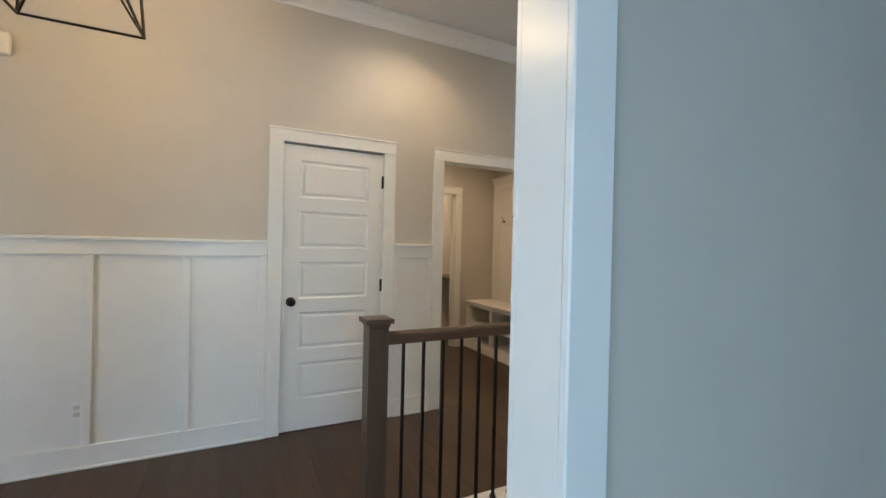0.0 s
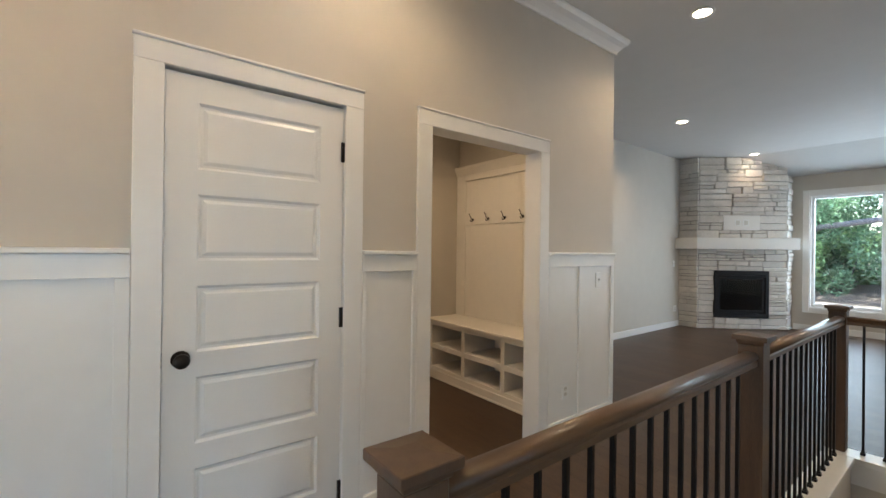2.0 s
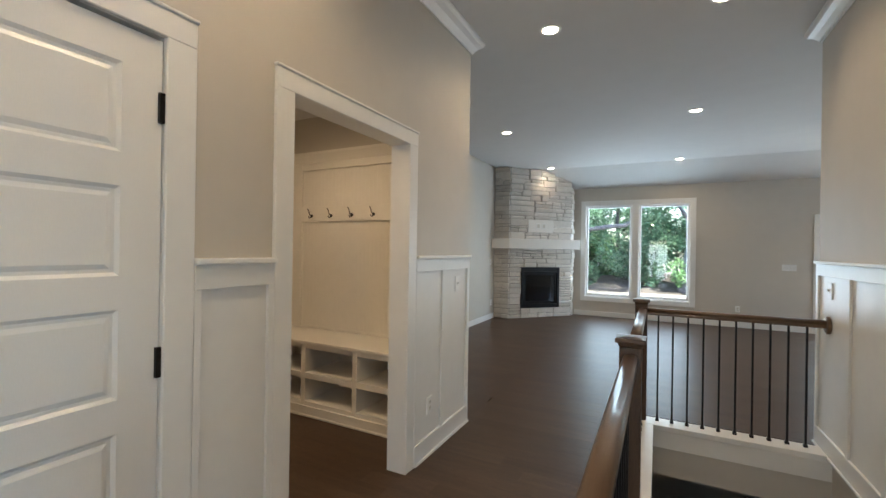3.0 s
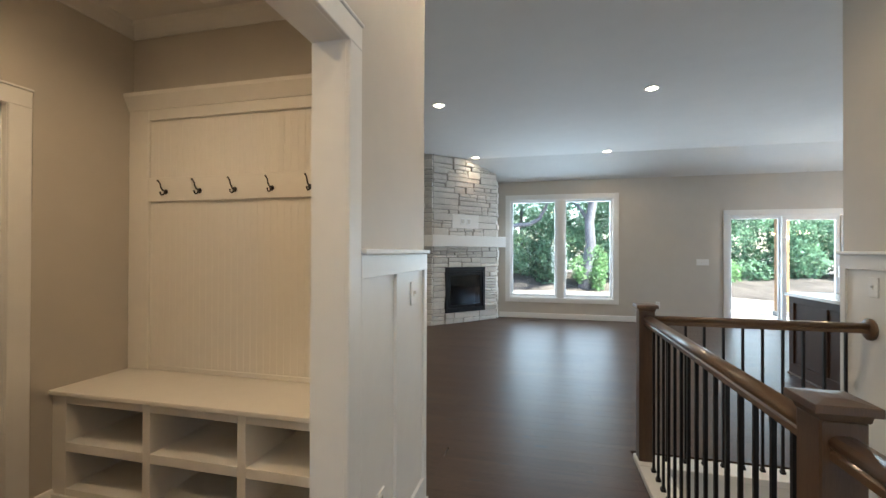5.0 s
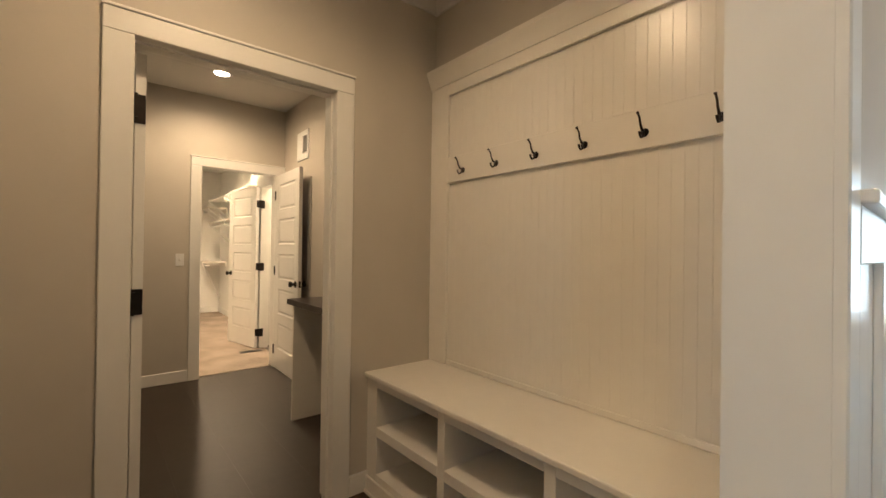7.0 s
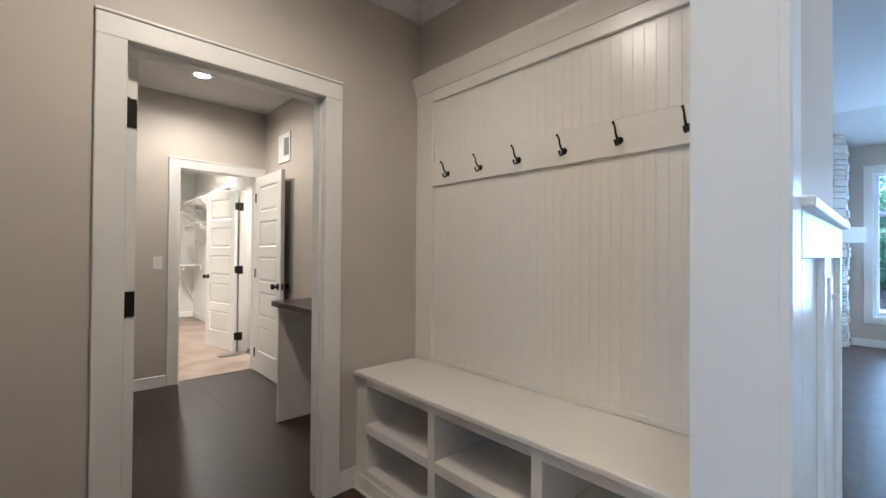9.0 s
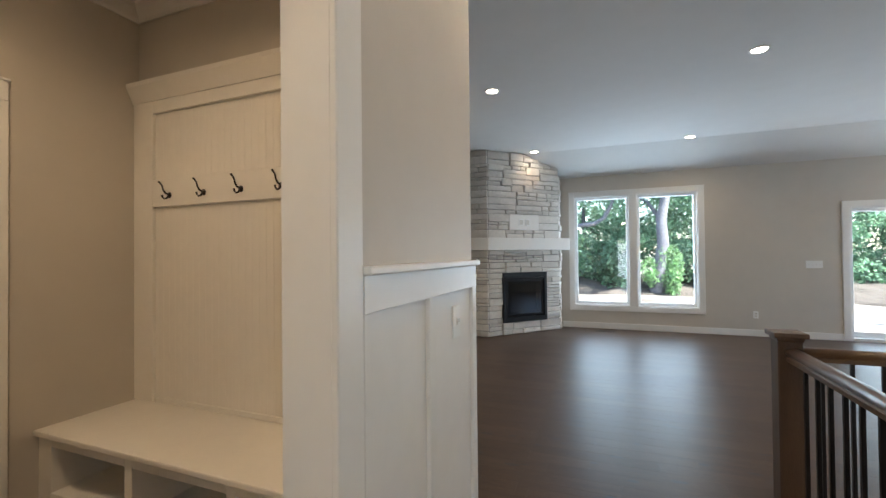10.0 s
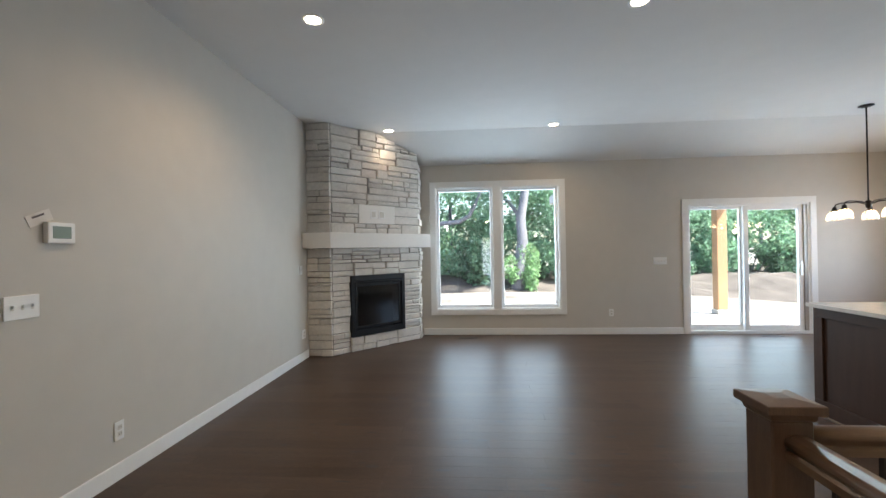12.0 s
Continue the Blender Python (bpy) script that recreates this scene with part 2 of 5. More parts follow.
def bm_lathe(profile, at=(0, 0, 0), axis="z", n=20):
    """A turned body: profile of (radius, height) round the axis."""
    bm = bmesh.new()
    rings = []
    for r, h in profile:
        ring = []
        for i in range(n):
            a = 2 * math.pi * i / n
            c, s = max(r, 1e-4) * math.cos(a), max(r, 1e-4) * math.sin(a)
            p = {"z": (c, s, h), "y": (c, h, -s), "x": (h, c, s)}[axis]
            ring.append(bm.verts.new(Vector(p) + Vector(at)))
        rings.append(ring)
    for p, q in zip(rings, rings[1:]):
        for i in range(n):
            bm.faces.new((p[i], p[(i + 1) % n], q[(i + 1) % n], q[i]))
    bm.faces.new(rings[0][::-1]), bm.faces.new(rings[-1])
    for f in bm.faces:
        f.smooth = True
    bmesh.ops.recalc_face_normals(bm, faces=bm.faces[:])
    return bm


def bm_tube(points, radii, n=8, smooth=True):
    """A tapering tube along points."""
    bm = bmesh.new()
    pts = [Vector(p) for p in points]
    radii = radii if isinstance(radii, (list, tuple)) else [radii] * len(pts)
    rings, up = [], Vector((0.31, 0.17, 0.93)).normalized()
    for i, p in enumerate(pts):
        d = (pts[min(i + 1, len(pts) - 1)] - pts[max(i - 1, 0)]).normalized()
        s = d.cross(up).normalized()
        t = d.cross(s)
        rings.append([bm.verts.new(p + radii[i] * (math.cos(2 * math.pi * k / n) * s + math.sin(2 * math.pi * k / n) * t)) for k in range(n)])
    for a, b in zip(rings, rings[1:]):
        for k in range(n):
            bm.faces.new((a[k], a[(k + 1) % n], b[(k + 1) % n], b[k]))
    bm.faces.new(rings[0]), bm.faces.new(rings[-1][::-1])
    for f in bm.faces:
        f.smooth = smooth
    bmesh.ops.recalc_face_normals(bm, faces=bm.faces[:])
    return bm


def bm_sweep(profile, start, end, out, miter0=0.0, miter1=0.0):
    """A moulding: profile of (out, up) pairs swept from start to end; miter pulls the ends along by out."""
    bm = bmesh.new()
    s, e, o = Vector(start), Vector(end), Vector(out)
    d = (e - s).normalized()
    a = [bm.verts.new(s + o * u + Vector((0, 0, v)) + d * (miter0 * u)) for u, v in profile]
    b = [bm.verts.new(e + o * u + Vector((0, 0, v)) - d * (miter1 * u)) for u, v in profile]
    n = len(profile)
    bm.faces.new(a), bm.faces.new(b[::-1])
    for i in range(n):
        bm.faces.new((a[i], b[i], b[(i + 1) % n], a[(i + 1) % n]))
    bmesh.ops.recalc_face_normals(bm, faces=bm.faces[:])
    return bm


def to_mesh(name, bm, mat_):
    me = bpy.data.meshes.new(name)
    bm.to_mesh(me)
    bm.free()
    me.materials.append(mat_)
    return me


def part(name, bm, mat_, parent=None, label=""):
    """ONE mesh object, in world coordinates, under its thing or part."""
    ob = new(name, to_mesh(name, bm, mat_))
    if parent:
        ob.parent = parent
        top = parent
        while top.parent:
            top = top.parent
        ob.matrix_parent_inverse = Matrix.Translation(-top.location) if parent is top else Matrix()
    if label:
        ob["label"] = label
    return ob


def thing(name, label, category, at=(0, 0, 0), group="", kind=""):
    ob = new(name)
    ob.empty_display_size = 0.1
    ob.location = at
    return tagged(ob, label, category, group, kind)


def structure(name, bm, mat_, label, category):
    return tagged(part(name, bm, mat_), label, category, kind="structure")


def wall_x(x0, x1, y0, y1, z0, z1, holes=()):
    """Boxes of a wall that runs along x, with holes (x0, x1, z0, z1)."""
    out, x = [], x0
    for a, b, c, d in sorted(holes):
        out.append((x, a, y0, y1, z0, z1))
        if c > z0:
            out.append((a, b, y0, y1, z0, c))
        if d < z1:
            out.append((a, b, y0, y1, d, z1))
        x = b
    out.append((x, x1, y0, y1, z0, z1))
    return [b for b in out if b[1] - b[0] > 1e-6]


def wall_y(x0, x1, y0, y1, z0, z1, holes=()):
    return [(x0, x1, b[0], b[1], b[4], b[5]) for b in wall_x(y0, y1, x0, x1, z0, z1, holes)]


# ---- plan ----
HALL_N, HALL_S, CEIL = 3.40, 0.94, 3.11
LIV_N, LIV_E, LIV_S = 5.04, 9.95, -3.70
MUD_N, MUD_E, MUD_W, MUD_C = 5.25, 3.31, 1.30, 2.74
BACK_N, BACK_E = 7.89, 3.335
CREASE_X, EAVE_Z = 9.10, 2.78
DOOR_H = 2.045


def ceil_z(x):
    return CEIL if x <= CREASE_X else CEIL - (CEIL - EAVE_Z) * (x - CREASE_X) / (LIV_E - CREASE_X)


# ---- walls ----
structure("wall_hall_north", bm_boxes(*wall_x(-3.2, 3.43, HALL_N, HALL_N + 0.12, 0, CEIL, [(0.315, 1.069, 0, DOOR_H + 0.015), (1.554, 2.506, 0, DOOR_H + 0.015)])), M_WALL, "greige painted hall wall with a door and a cased opening", "wall")
structure("wall_mudroom_east", bm_boxes((MUD_E, 3.43, HALL_N + 0.12, MUD_N + 0.12, 0, CEIL)), M_WALL, "greige painted wall between mudroom and living room", "wall")
structure("wall_living_north", bm_boxes((3.43, LIV_E + 0.15, LIV_N, LIV_N + 0.19, 0, CEIL)), M_WALL, "long greige painted living room wall", "wall")
structure("wall_mudroom_north", bm_boxes(*wall_x(0.6, MUD_E, MUD_N, MUD_N + 0.12, 0, CEIL, [(1.85, 2.688, 0, DOOR_H + 0.015)])), M_WALL, "greige painted mudroom wall with a doorway", "wall")
structure("wall_mudroom_west", bm_boxes((MUD_W - 0.12, MUD_W, HALL_N + 0.12, MUD_N, 0, CEIL)), M_WALL, "plain greige mudroom side wall", "wall")
structure("wall_back_east", bm_boxes((BACK_E, BACK_E + 0.12, MUD_N + 0.12, BACK_N + 0.12, 0, CEIL)), M_WALL, "greige painted wall of the back hall", "wall")
structure("wall_back_west", bm_boxes((0.48, 0.60, MUD_N, BACK_N + 0.12, 0, CEIL)), M_WALL, "plain greige wall of the back hall", "wall")
structure("wall_back_north", bm_boxes(*wall_x(0.60, BACK_E, BACK_N, BACK_N + 0.12, 0, CEIL, [(2.533, 3.255, 0, DOOR_H + 0.015)])), M_WALL, "greige painted wall with a doorway to the closet", "wall")
structure("wall_closet_west", bm_boxes((1.9, 2.0, BACK_N + 0.12, 12.6, 0, CEIL)), M_BATH, "pale closet side wall", "wall")
structure("wall_closet_north", bm_boxes((1.9, 5.1, 12.5, 12.6, 0, CEIL)), M_BATH, "pale closet end wall", "wall")
structure("wall_closet_east", bm_boxes((3.68, 3.78, 9.06, 12.5, 0, CEIL)), M_BATH, "pale closet wall", "wall")
structure("wall_bath_west", bm_boxes(*wall_y(3.38, 3.48, BACK_N + 0.12, 9.06, 0, CEIL, [(8.10, 8.86, 0, DOOR_H)])), M_BATH, "pale wall with a doorway to the bathroom", "wall")
structure("wall_bath_north", bm_boxes((3.48, 5.1, 8.96, 9.06, 0, CEIL)), M_BATH, "white bathroom wall", "wall")
structure("wall_bath_east", bm_boxes((5.0, 5.1, 7.9, 8.96, 0, CEIL)), M_BATH, "white bathroom wall", "wall")
structure("wall_bath_south", bm_boxes((BACK_E + 0.12, 5.0, BACK_N, BACK_N + 0.12, 0, CEIL)), M_BATH, "white bathroom wall", "wall")
structure("wall_living_east", bm_boxes(*wall_y(LIV_E, LIV_E + 0.15, LIV_S, LIV_N, -0.4, CEIL, [(-2.369, -0.552, 0, 2.035), (1.438, 3.4425, 0.414, 2.409)])), M_WALL, "greige painted living room wall with window and sliding door", "wall")
structure("wall_living_south", bm_boxes(*wall_x(4.36, LIV_E + 0.15, LIV_S - 0.12, LIV_S, 0, CEIL, [(7.9, 9.3, 0.85, 2.25)])), M_WALL, "plain greige wall", "wall")
structure("wall_kitchen_west", bm_boxes((4.24, 4.36, LIV_S - 0.12, HALL_S - 0.12, 0, CEIL)), M_WALL, "plain greige wall", "wall")
structure("wall_hall_south", bm_boxes(*wall_x(-3.2, 4.36, HALL_S - 0.12, HALL_S, 0, CEIL, [(-0.46, 0.525, 0, 2.45)])), M_WALL, "greige painted hall wall above the stairwell", "wall")
structure("wall_front", bm_boxes(*wall_y(-3.32, -3.2, -3.32, HALL_N + 0.12, 0, CEIL, [(-2.4, -0.4, 0.6, 2.2), (1.5, 2.5, 0, 2.1)])), M_WALL, "plain greige front wall", "wall")
structure("wall_front_room_south", bm_boxes(*wall_x(-3.2, 4.24, -3.32, -3.2, 0, CEIL, [(-1.1, 0.1, 0.6, 2.2)])), M_WALL, "plain greige front room wall", "wall")

# ceilings
structure("ceiling", bm_boxes((-3.32, CREASE_X, LIV_S - 0.12, LIV_N + 0.19, CEIL, CEIL + 0.2)), M_CEIL, "flat pale ceiling over hall and living room", "ceiling")
bm = bmesh.new()
for x in (CREASE_X, LIV_E + 0.15):
    for y in (LIV_S - 0.12, LIV_N + 0.19):
        for z in (ceil_z(x), CEIL + 0.2):
            bm.verts.new((x, y, z))
bmesh.ops.convex_hull(bm, input=bm.verts[:])
structure("ceiling_slope", bm, M_CEIL, "pale ceiling sloping down to the window wall", "ceiling")
structure("ceiling_mudroom", bm_boxes((MUD_W, MUD_E, HALL_N + 0.12, MUD_N, MUD_C, MUD_C + 0.1)), M_CEIL, "pale mudroom ceiling", "ceiling")
structure("ceiling_back", bm_boxes((0.60, BACK_E, MUD_N + 0.12, BACK_N, MUD_C, MUD_C + 0.1)), M_CEIL, "pale back hall ceiling", "ceiling")
structure("ceiling_closet", bm_boxes((1.9, 5.1, BACK_N + 0.12, 12.5, MUD_C, MUD_C + 0.1)), M_CEIL, "pale closet and bathroom ceiling", "ceiling")
structure("roof", bm_boxes((-3.6, 10.95, -4.2, 12.9, CEIL + 0.24, CEIL + 0.4)), M_SIDING, "plain roof deck closing the house", "roof")

# ground slabs under the floors (the stairwell stays open)
WELL = (0.66, 4.05, 0.94, 2.05)
structure("subfloor", bm_boxes((-3.32, WELL[0], -3.32, MUD_N + 0.06, -0.30, -0.018), (WELL[0], WELL[1], -3.32, HALL_S - 0.12, -0.30, -0.018), (WELL[0], WELL[1], WELL[3], MUD_N + 0.06, -0.30, -0.018),
          (WELL[1] + 0.11, LIV_E + 0.15, LIV_S - 0.12, MUD_N + 0.06, -0.30, -0.018), (WELL[1], WELL[1] + 0.11, WELL[3], MUD_N + 0.06, -0.30, -0.018), (WELL[1] + 0.02, WELL[1] + 0.11, LIV_S - 0.12, WELL[3], -0.14, -0.018)), M_SUB, "dark subfloor in the plank joints", "floor")
structure("floor_back", bm_boxes((0.48, BACK_E + 0.12, MUD_N + 0.06, BACK_N + 0.06, -0.30, -0.0015)), M_GROUT, "brown grout bed of the back hall floor", "floor")
structure("floor_closet", bm_boxes((1.9, 3.43, BACK_N + 0.06, 9.06, -0.30, 0.006), (1.9, 3.68, 9.06, 12.5, -0.30, 0.006), bevel=0.002), M_CARPET, "beige carpet in the closet", "carpet")
structure("floor_bathroom", bm_boxes((3.43, 5.0, BACK_N + 0.12, 8.96, -0.30, 0.0)), M_TILE, "dark tiled bathroom floor", "floor")

# stairwell
structure("stairwell_wall", bm_boxes((WELL[0] - 0.1, 6.6, HALL_S - 0.12, HALL_S, -2.75, -0.001), (WELL[0] - 0.1, 6.6, WELL[3], WELL[3] + 0.10, -2.75, -0.34), (6.5, 6.6, HALL_S, WELL[3], -2.75, -0.34), (WELL[0] - 0.1, WELL[0], HALL_S, WELL[3], -2.75, -0.03), (WELL[1] - 0.006, WELL[1] + 0.1, HALL_S, WELL[3], -0.36, -0.146)), M_WALL, "greige stairwell walls going down", "wall")
structure("floor_lower", bm_boxes((WELL[0] - 0.1, 6.6, HALL_S - 0.12, WELL[3] + 0.1, -2.85, -2.75)), M_CARPET, "beige carpet on the lower landing", "carpet")
stairs = thing("staircase", "straight staircase of dark oak treads going down with white risers", "staircase", (0.66, 1.5, -2.75))
for i in range(13):
    x0, z = WELL[0] + 0.26 * i, -0.19 * (i + 1)
    part("riser", bm_boxes((x0, x0 + 0.02, HALL_S + 0.004, WELL[3] - 0.004, z, z + 0.19)), M_TRIM, stairs, "white painted riser")
    part("tread", bm_boxes((x0 + 0.021, x0 + 0.30, HALL_S + 0.004, WELL[3] - 0.004, z - 0.03, z), bevel=0.006), M_RAIL, stairs)


# ---- trim ----
CAS = 0.095


def casing(parent, a, b, h, face, out, axis="x"):
    """Flat casing with a thin cap bead round an opening from a to b, of height h, on a wall's face; out: -1 or 1."""
    f0, f1 = sorted((face, face + out * 0.019))
    g0, g1 = sorted((face, face + out * 0.026))

    def bx(u0, u1, d0, d1, z0, z1):
        return (u0, u1, d0, d1, z0, z1) if axis == "x" else (d0, d1, u0, u1, z0, z1)
    part("side_casing", bm_boxes(bx(a - CAS, a, f0, f1, 0.0, h), bevel=0.003), M_TRIM, parent)
    part("side_casing", bm_boxes(bx(b, b + CAS, f0, f1, 0.0, h), bevel=0.003), M_TRIM, parent)
    part("head_casing", bm_boxes(bx(a - CAS, b + CAS, f0, f1, h, h + CAS - 0.012), bevel=0.003), M_TRIM, parent)
    part("cap_bead", bm_boxes(bx(a - CAS - 0.004, b + CAS + 0.004, g0, g1, h + CAS - 0.012, h + CAS), bevel=0.003), M_TRIM, parent)


def jambs(parent, a, b, h, d0, d1, axis="x", t=0.015):
    def bx(u0, u1, z0, z1):
        return (u0, u1, d0, d1, z0, z1) if axis == "x" else (d0, d1, u0, u1, z0, z1)
    part("jamb", bm_boxes(bx(a - t, a, 0, h)), M_TRIM, parent)
    part("jamb", bm_boxes(bx(b, b + t, 0, h)), M_TRIM, parent)
    part("head_jamb", bm_boxes(bx(a - t, b + t, h, h + t)), M_TRIM, parent)


def door_leaf(width, height=2.02, thick=0.035, panels=5):
    """Meshes of a five-panel door along +x from its hinge at the origin, faces at y 0 and thick, bottom at z 0."""
    m, st, tr, br, mr = 0.012, 0.11, 0.105, 0.215, 0.098
    bm = bmesh.new()

    def box_in(x0, x1, y0, y1, z0, z1):
        v = [bm.verts.new((x, y, z)) for z in (z0, z1) for x, y in ((x0, y0), (x1, y0), (x1, y1), (x0, y1))]
        for f in ((3, 2, 1, 0), (4, 5, 6, 7), (0, 1, 5, 4), (1, 2, 6, 5), (2, 3, 7, 6), (3, 0, 4, 7)):
            bm.faces.new([v[i] for i in f])
    box_in(0, st, 0, thick, 0, height)
    box_in(width - st, width, 0, thick, 0, height)
    ph = (height - tr - br - mr * (panels - 1)) / panels
    z, spans = br, []
    for i in range(panels):
        spans.append((z, z + ph))
        z += ph + mr
    box_in(st, width - st, 0, thick, 0, br)
    for i in range(panels):
        box_in(st, width - st, 0, thick, spans[i][1], spans[i + 1][0] if i + 1 < panels else height)
    fields = []
    for z0, z1 in spans:
        p = bmesh.new()
        for side in (0, 1):
            # sloped sticking, then a flat recess, then a raised field
            rings = [(0.0, 0.0), (0.010, 0.009), (0.020, 0.009), (0.034, 0.003)]
            loops = []
            for ins, dep in rings:
                y = dep if side == 0 else thick - dep
                loops.append([p.verts.new((x, y, zz)) for x, zz in ((st + ins, z0 + ins), (width - st - ins, z0 + ins), (width - st - ins, z1 - ins), (st + ins, z1 - ins))])
            for a, b in zip(loops, loops[1:]):
                for k in range(4):
                    q = (a[k], a[(k + 1) % 4], b[(k + 1) % 4], b[k])
                    p.faces.new(q if side == 0 else q[::-1])
            p.faces.new(loops[-1] if side == 0 else loops[-1][::-1])
        fields.append(p)
    return bm, fields


def hang_door(parent, hinge, angle, width, knob=True, flip=False, hinges=True, label="", hinge_side=0):
    """A leaf hung at hinge (x, y), turned by angle degrees about z; parts go under parent."""
    m = pose(hinge[0], hinge[1], 0.012, 0, 0, angle)
    bm, fields = door_leaf(width)
    bmesh.ops.transform(bm, matrix=m, verts=bm.verts)
    leaf = part("door_leaf", bm, M_DOOR, parent, label)
    for f in fields:
        bmesh.ops.transform(f, matrix=m, verts=f.verts)
        part("panel", f, M_DOOR, leaf)
    if knob:
        k = bm_lathe([(0.031, 0.0), (0.033, -0.006), (0.014, -0.010), (0.012, -0.030), (0.024, -0.036), (0.029, -0.048), (0.026, -0.060), (0.010, -0.066)], axis="y", n=20)
        bmesh.ops.transform(k, matrix=m @ pose(width - 0.06, 0, 0.915), verts=k.verts)
        part("knob", k, M_BRONZE, leaf, "dark bronze door knob")
        k = bm_lathe([(0.031, 0.035), (0.033, 0.041), (0.014, 0.045), (0.012, 0.065), (0.024, 0.071), (0.029, 0.083), (0.026, 0.095), (0.010, 0.101)], axis="y", n=20)
        bmesh.ops.transform(k, matrix=m @ pose(width - 0.06, 0, 0.915), verts=k.verts)
        part("knob", k, M_BRONZE, leaf, "dark bronze door knob")
        lt = bm_boxes((width - 0.0005, width + 0.0015, 0.007, 0.028, 0.885, 0.945))
        bmesh.ops.transform(lt, matrix=m, verts=lt.verts)
        part("latch_plate", lt, M_BRONZE, leaf, "dark bronze latch plate")
    if hinges:
        for z in (0.19, 1.02, 1.81):
            h = bm_lathe([(0.007, z - 0.045), (0.007, z + 0.045)], at=(-0.004, hinge_side, 0), n=8)
            h2 = bm_boxes((-0.002, 0.0, 0.002, 0.033, z - 0.045, z + 0.045), (-0.014, 0.012, hinge_side - 0.007, hinge_side + 0.007, z - 0.047, z + 0.047))
            me = bpy.data.meshes.new("t")
            h2.to_mesh(me)
            h.from_mesh(me)
            h2.free()
            bpy.data.meshes.remove(me)
            bmesh.ops.transform(h, matrix=m, verts=h.verts)
            part("hinge", h, M_BRONZE, leaf, "dark bronze hinge")
    return leaf


# door to the hall closet: hinges on its far side, shut
d1 = thing("door_1", "closed white five-panel closet door in white casing", "door", (0.69, HALL_N, 0), kind="structure")
casing(d1, 0.33, 1.054, DOOR_H, HALL_N, -1)
jambs(d1, 0.33, 1.054, DOOR_H, HALL_N, HALL_N + 0.12)
hang_door(d1, (1.051, HALL_N + 0.038), 180, 0.718, hinge_side=0.040)
# dark sheet behind the leaf gives the shade in the gap by colour
part("stop_or_gap_shade", bm_boxes((0.33, 1.054, HALL_N + 0.042, HALL_N + 0.055, 0.0, DOOR_H)), M_SUB, d1, "dark sheet in place of the shade behind the shut leaf")

# cased opening to the mudroom
d2 = thing("door_2", "white cased opening from hall to mudroom", "doorway", (2.03, HALL_N, 0), kind="structure")
casing(d2, 1.569, 2.491, DOOR_H, HALL_N, -1)
jambs(d2, 1.569, 2.491, DOOR_H, HALL_N - 0.002, HALL_N + 0.122)

# doorway from the mudroom to the back hall, with its leaf swung open
d3 = thing("door_3", "white doorway with its panel door swung open into the back hall", "door", (2.27, MUD_N, 0), kind="structure")
casing(d3, 1.865, 2.673, DOOR_H, MUD_N, -1)
jambs(d3, 1.865, 2.673, DOOR_H, MUD_N - 0.001, MUD_N + 0.121)
part("stop_or_gap_shade", bm_boxes((2.663, 2.673, MUD_N + 0.03, MUD_N + 0.075, 0, DOOR_H), (1.865, 2.673, MUD_N + 0.03, MUD_N + 0.075, DOOR_H - 0.01, DOOR_H)), M_TRIM, d3)
hang_door(d3, (1.912, MUD_N + 0.118), 91, 0.80, hinge_side=0.035, label="open leaf seen edge on")
for z in (0.20, 1.04, 1.80):
    part("hinge_leaf", bm_boxes((1.8655, 1.911, MUD_N + 0.112, MUD_N + 0.116, z - 0.05, z + 0.05)), M_BRONZE, d3, "dark bronze hinge leaf")

# doorway from the back hall to the closet, leaf open against the wall
d4 = thing("door_4", "white doorway with its five-panel door open against the wall", "door", (2.9, BACK_N, 0), kind="structure")
casing(d4, 2.548, 3.24, DOOR_H, BACK_N, -1)
jambs(d4, 2.548, 3.24, DOOR_H, BACK_N - 0.001, BACK_N + 0.121)
hang_door(d4, (3.237, BACK_N - 0.03), 269, 0.69, hinge_side=0.0)

# bathroom door, half open into the closet
d5 = thing("door_5", "white five-panel door standing half open in the closet", "door", (3.36, 8.86, 0), kind="structure")
jambs(d5, 8.115, 8.845, DOOR_H - 0.015, 3.378, 3.482, axis="y")
hang_door(d5, (3.355, 8.85), 102, 0.71, hinge_side=0.0)
for z in (0.20, 1.03, 1.82):
    part("hinge_leaf", bm_boxes((3.362, 3.42, 8.835, 8.838, z - 0.05, z + 0.05)), M_BRONZE, d5, "dark bronze hinge leaf")

# cased opening from the front room into the hall
d6 = thing("door_6", "white cased opening from the front room into the hall", "doorway", (0.03, HALL_S, 0), kind="structure")
casing(d6, -0.445, 0.51, 2.435, HALL_S, 1)
casing(d6, -0.445, 0.51, 2.435, HALL_S - 0.12, -1)
jambs(d6, -0.445, 0.51, 2.435, HALL_S - 0.121, HALL_S + 0.001)


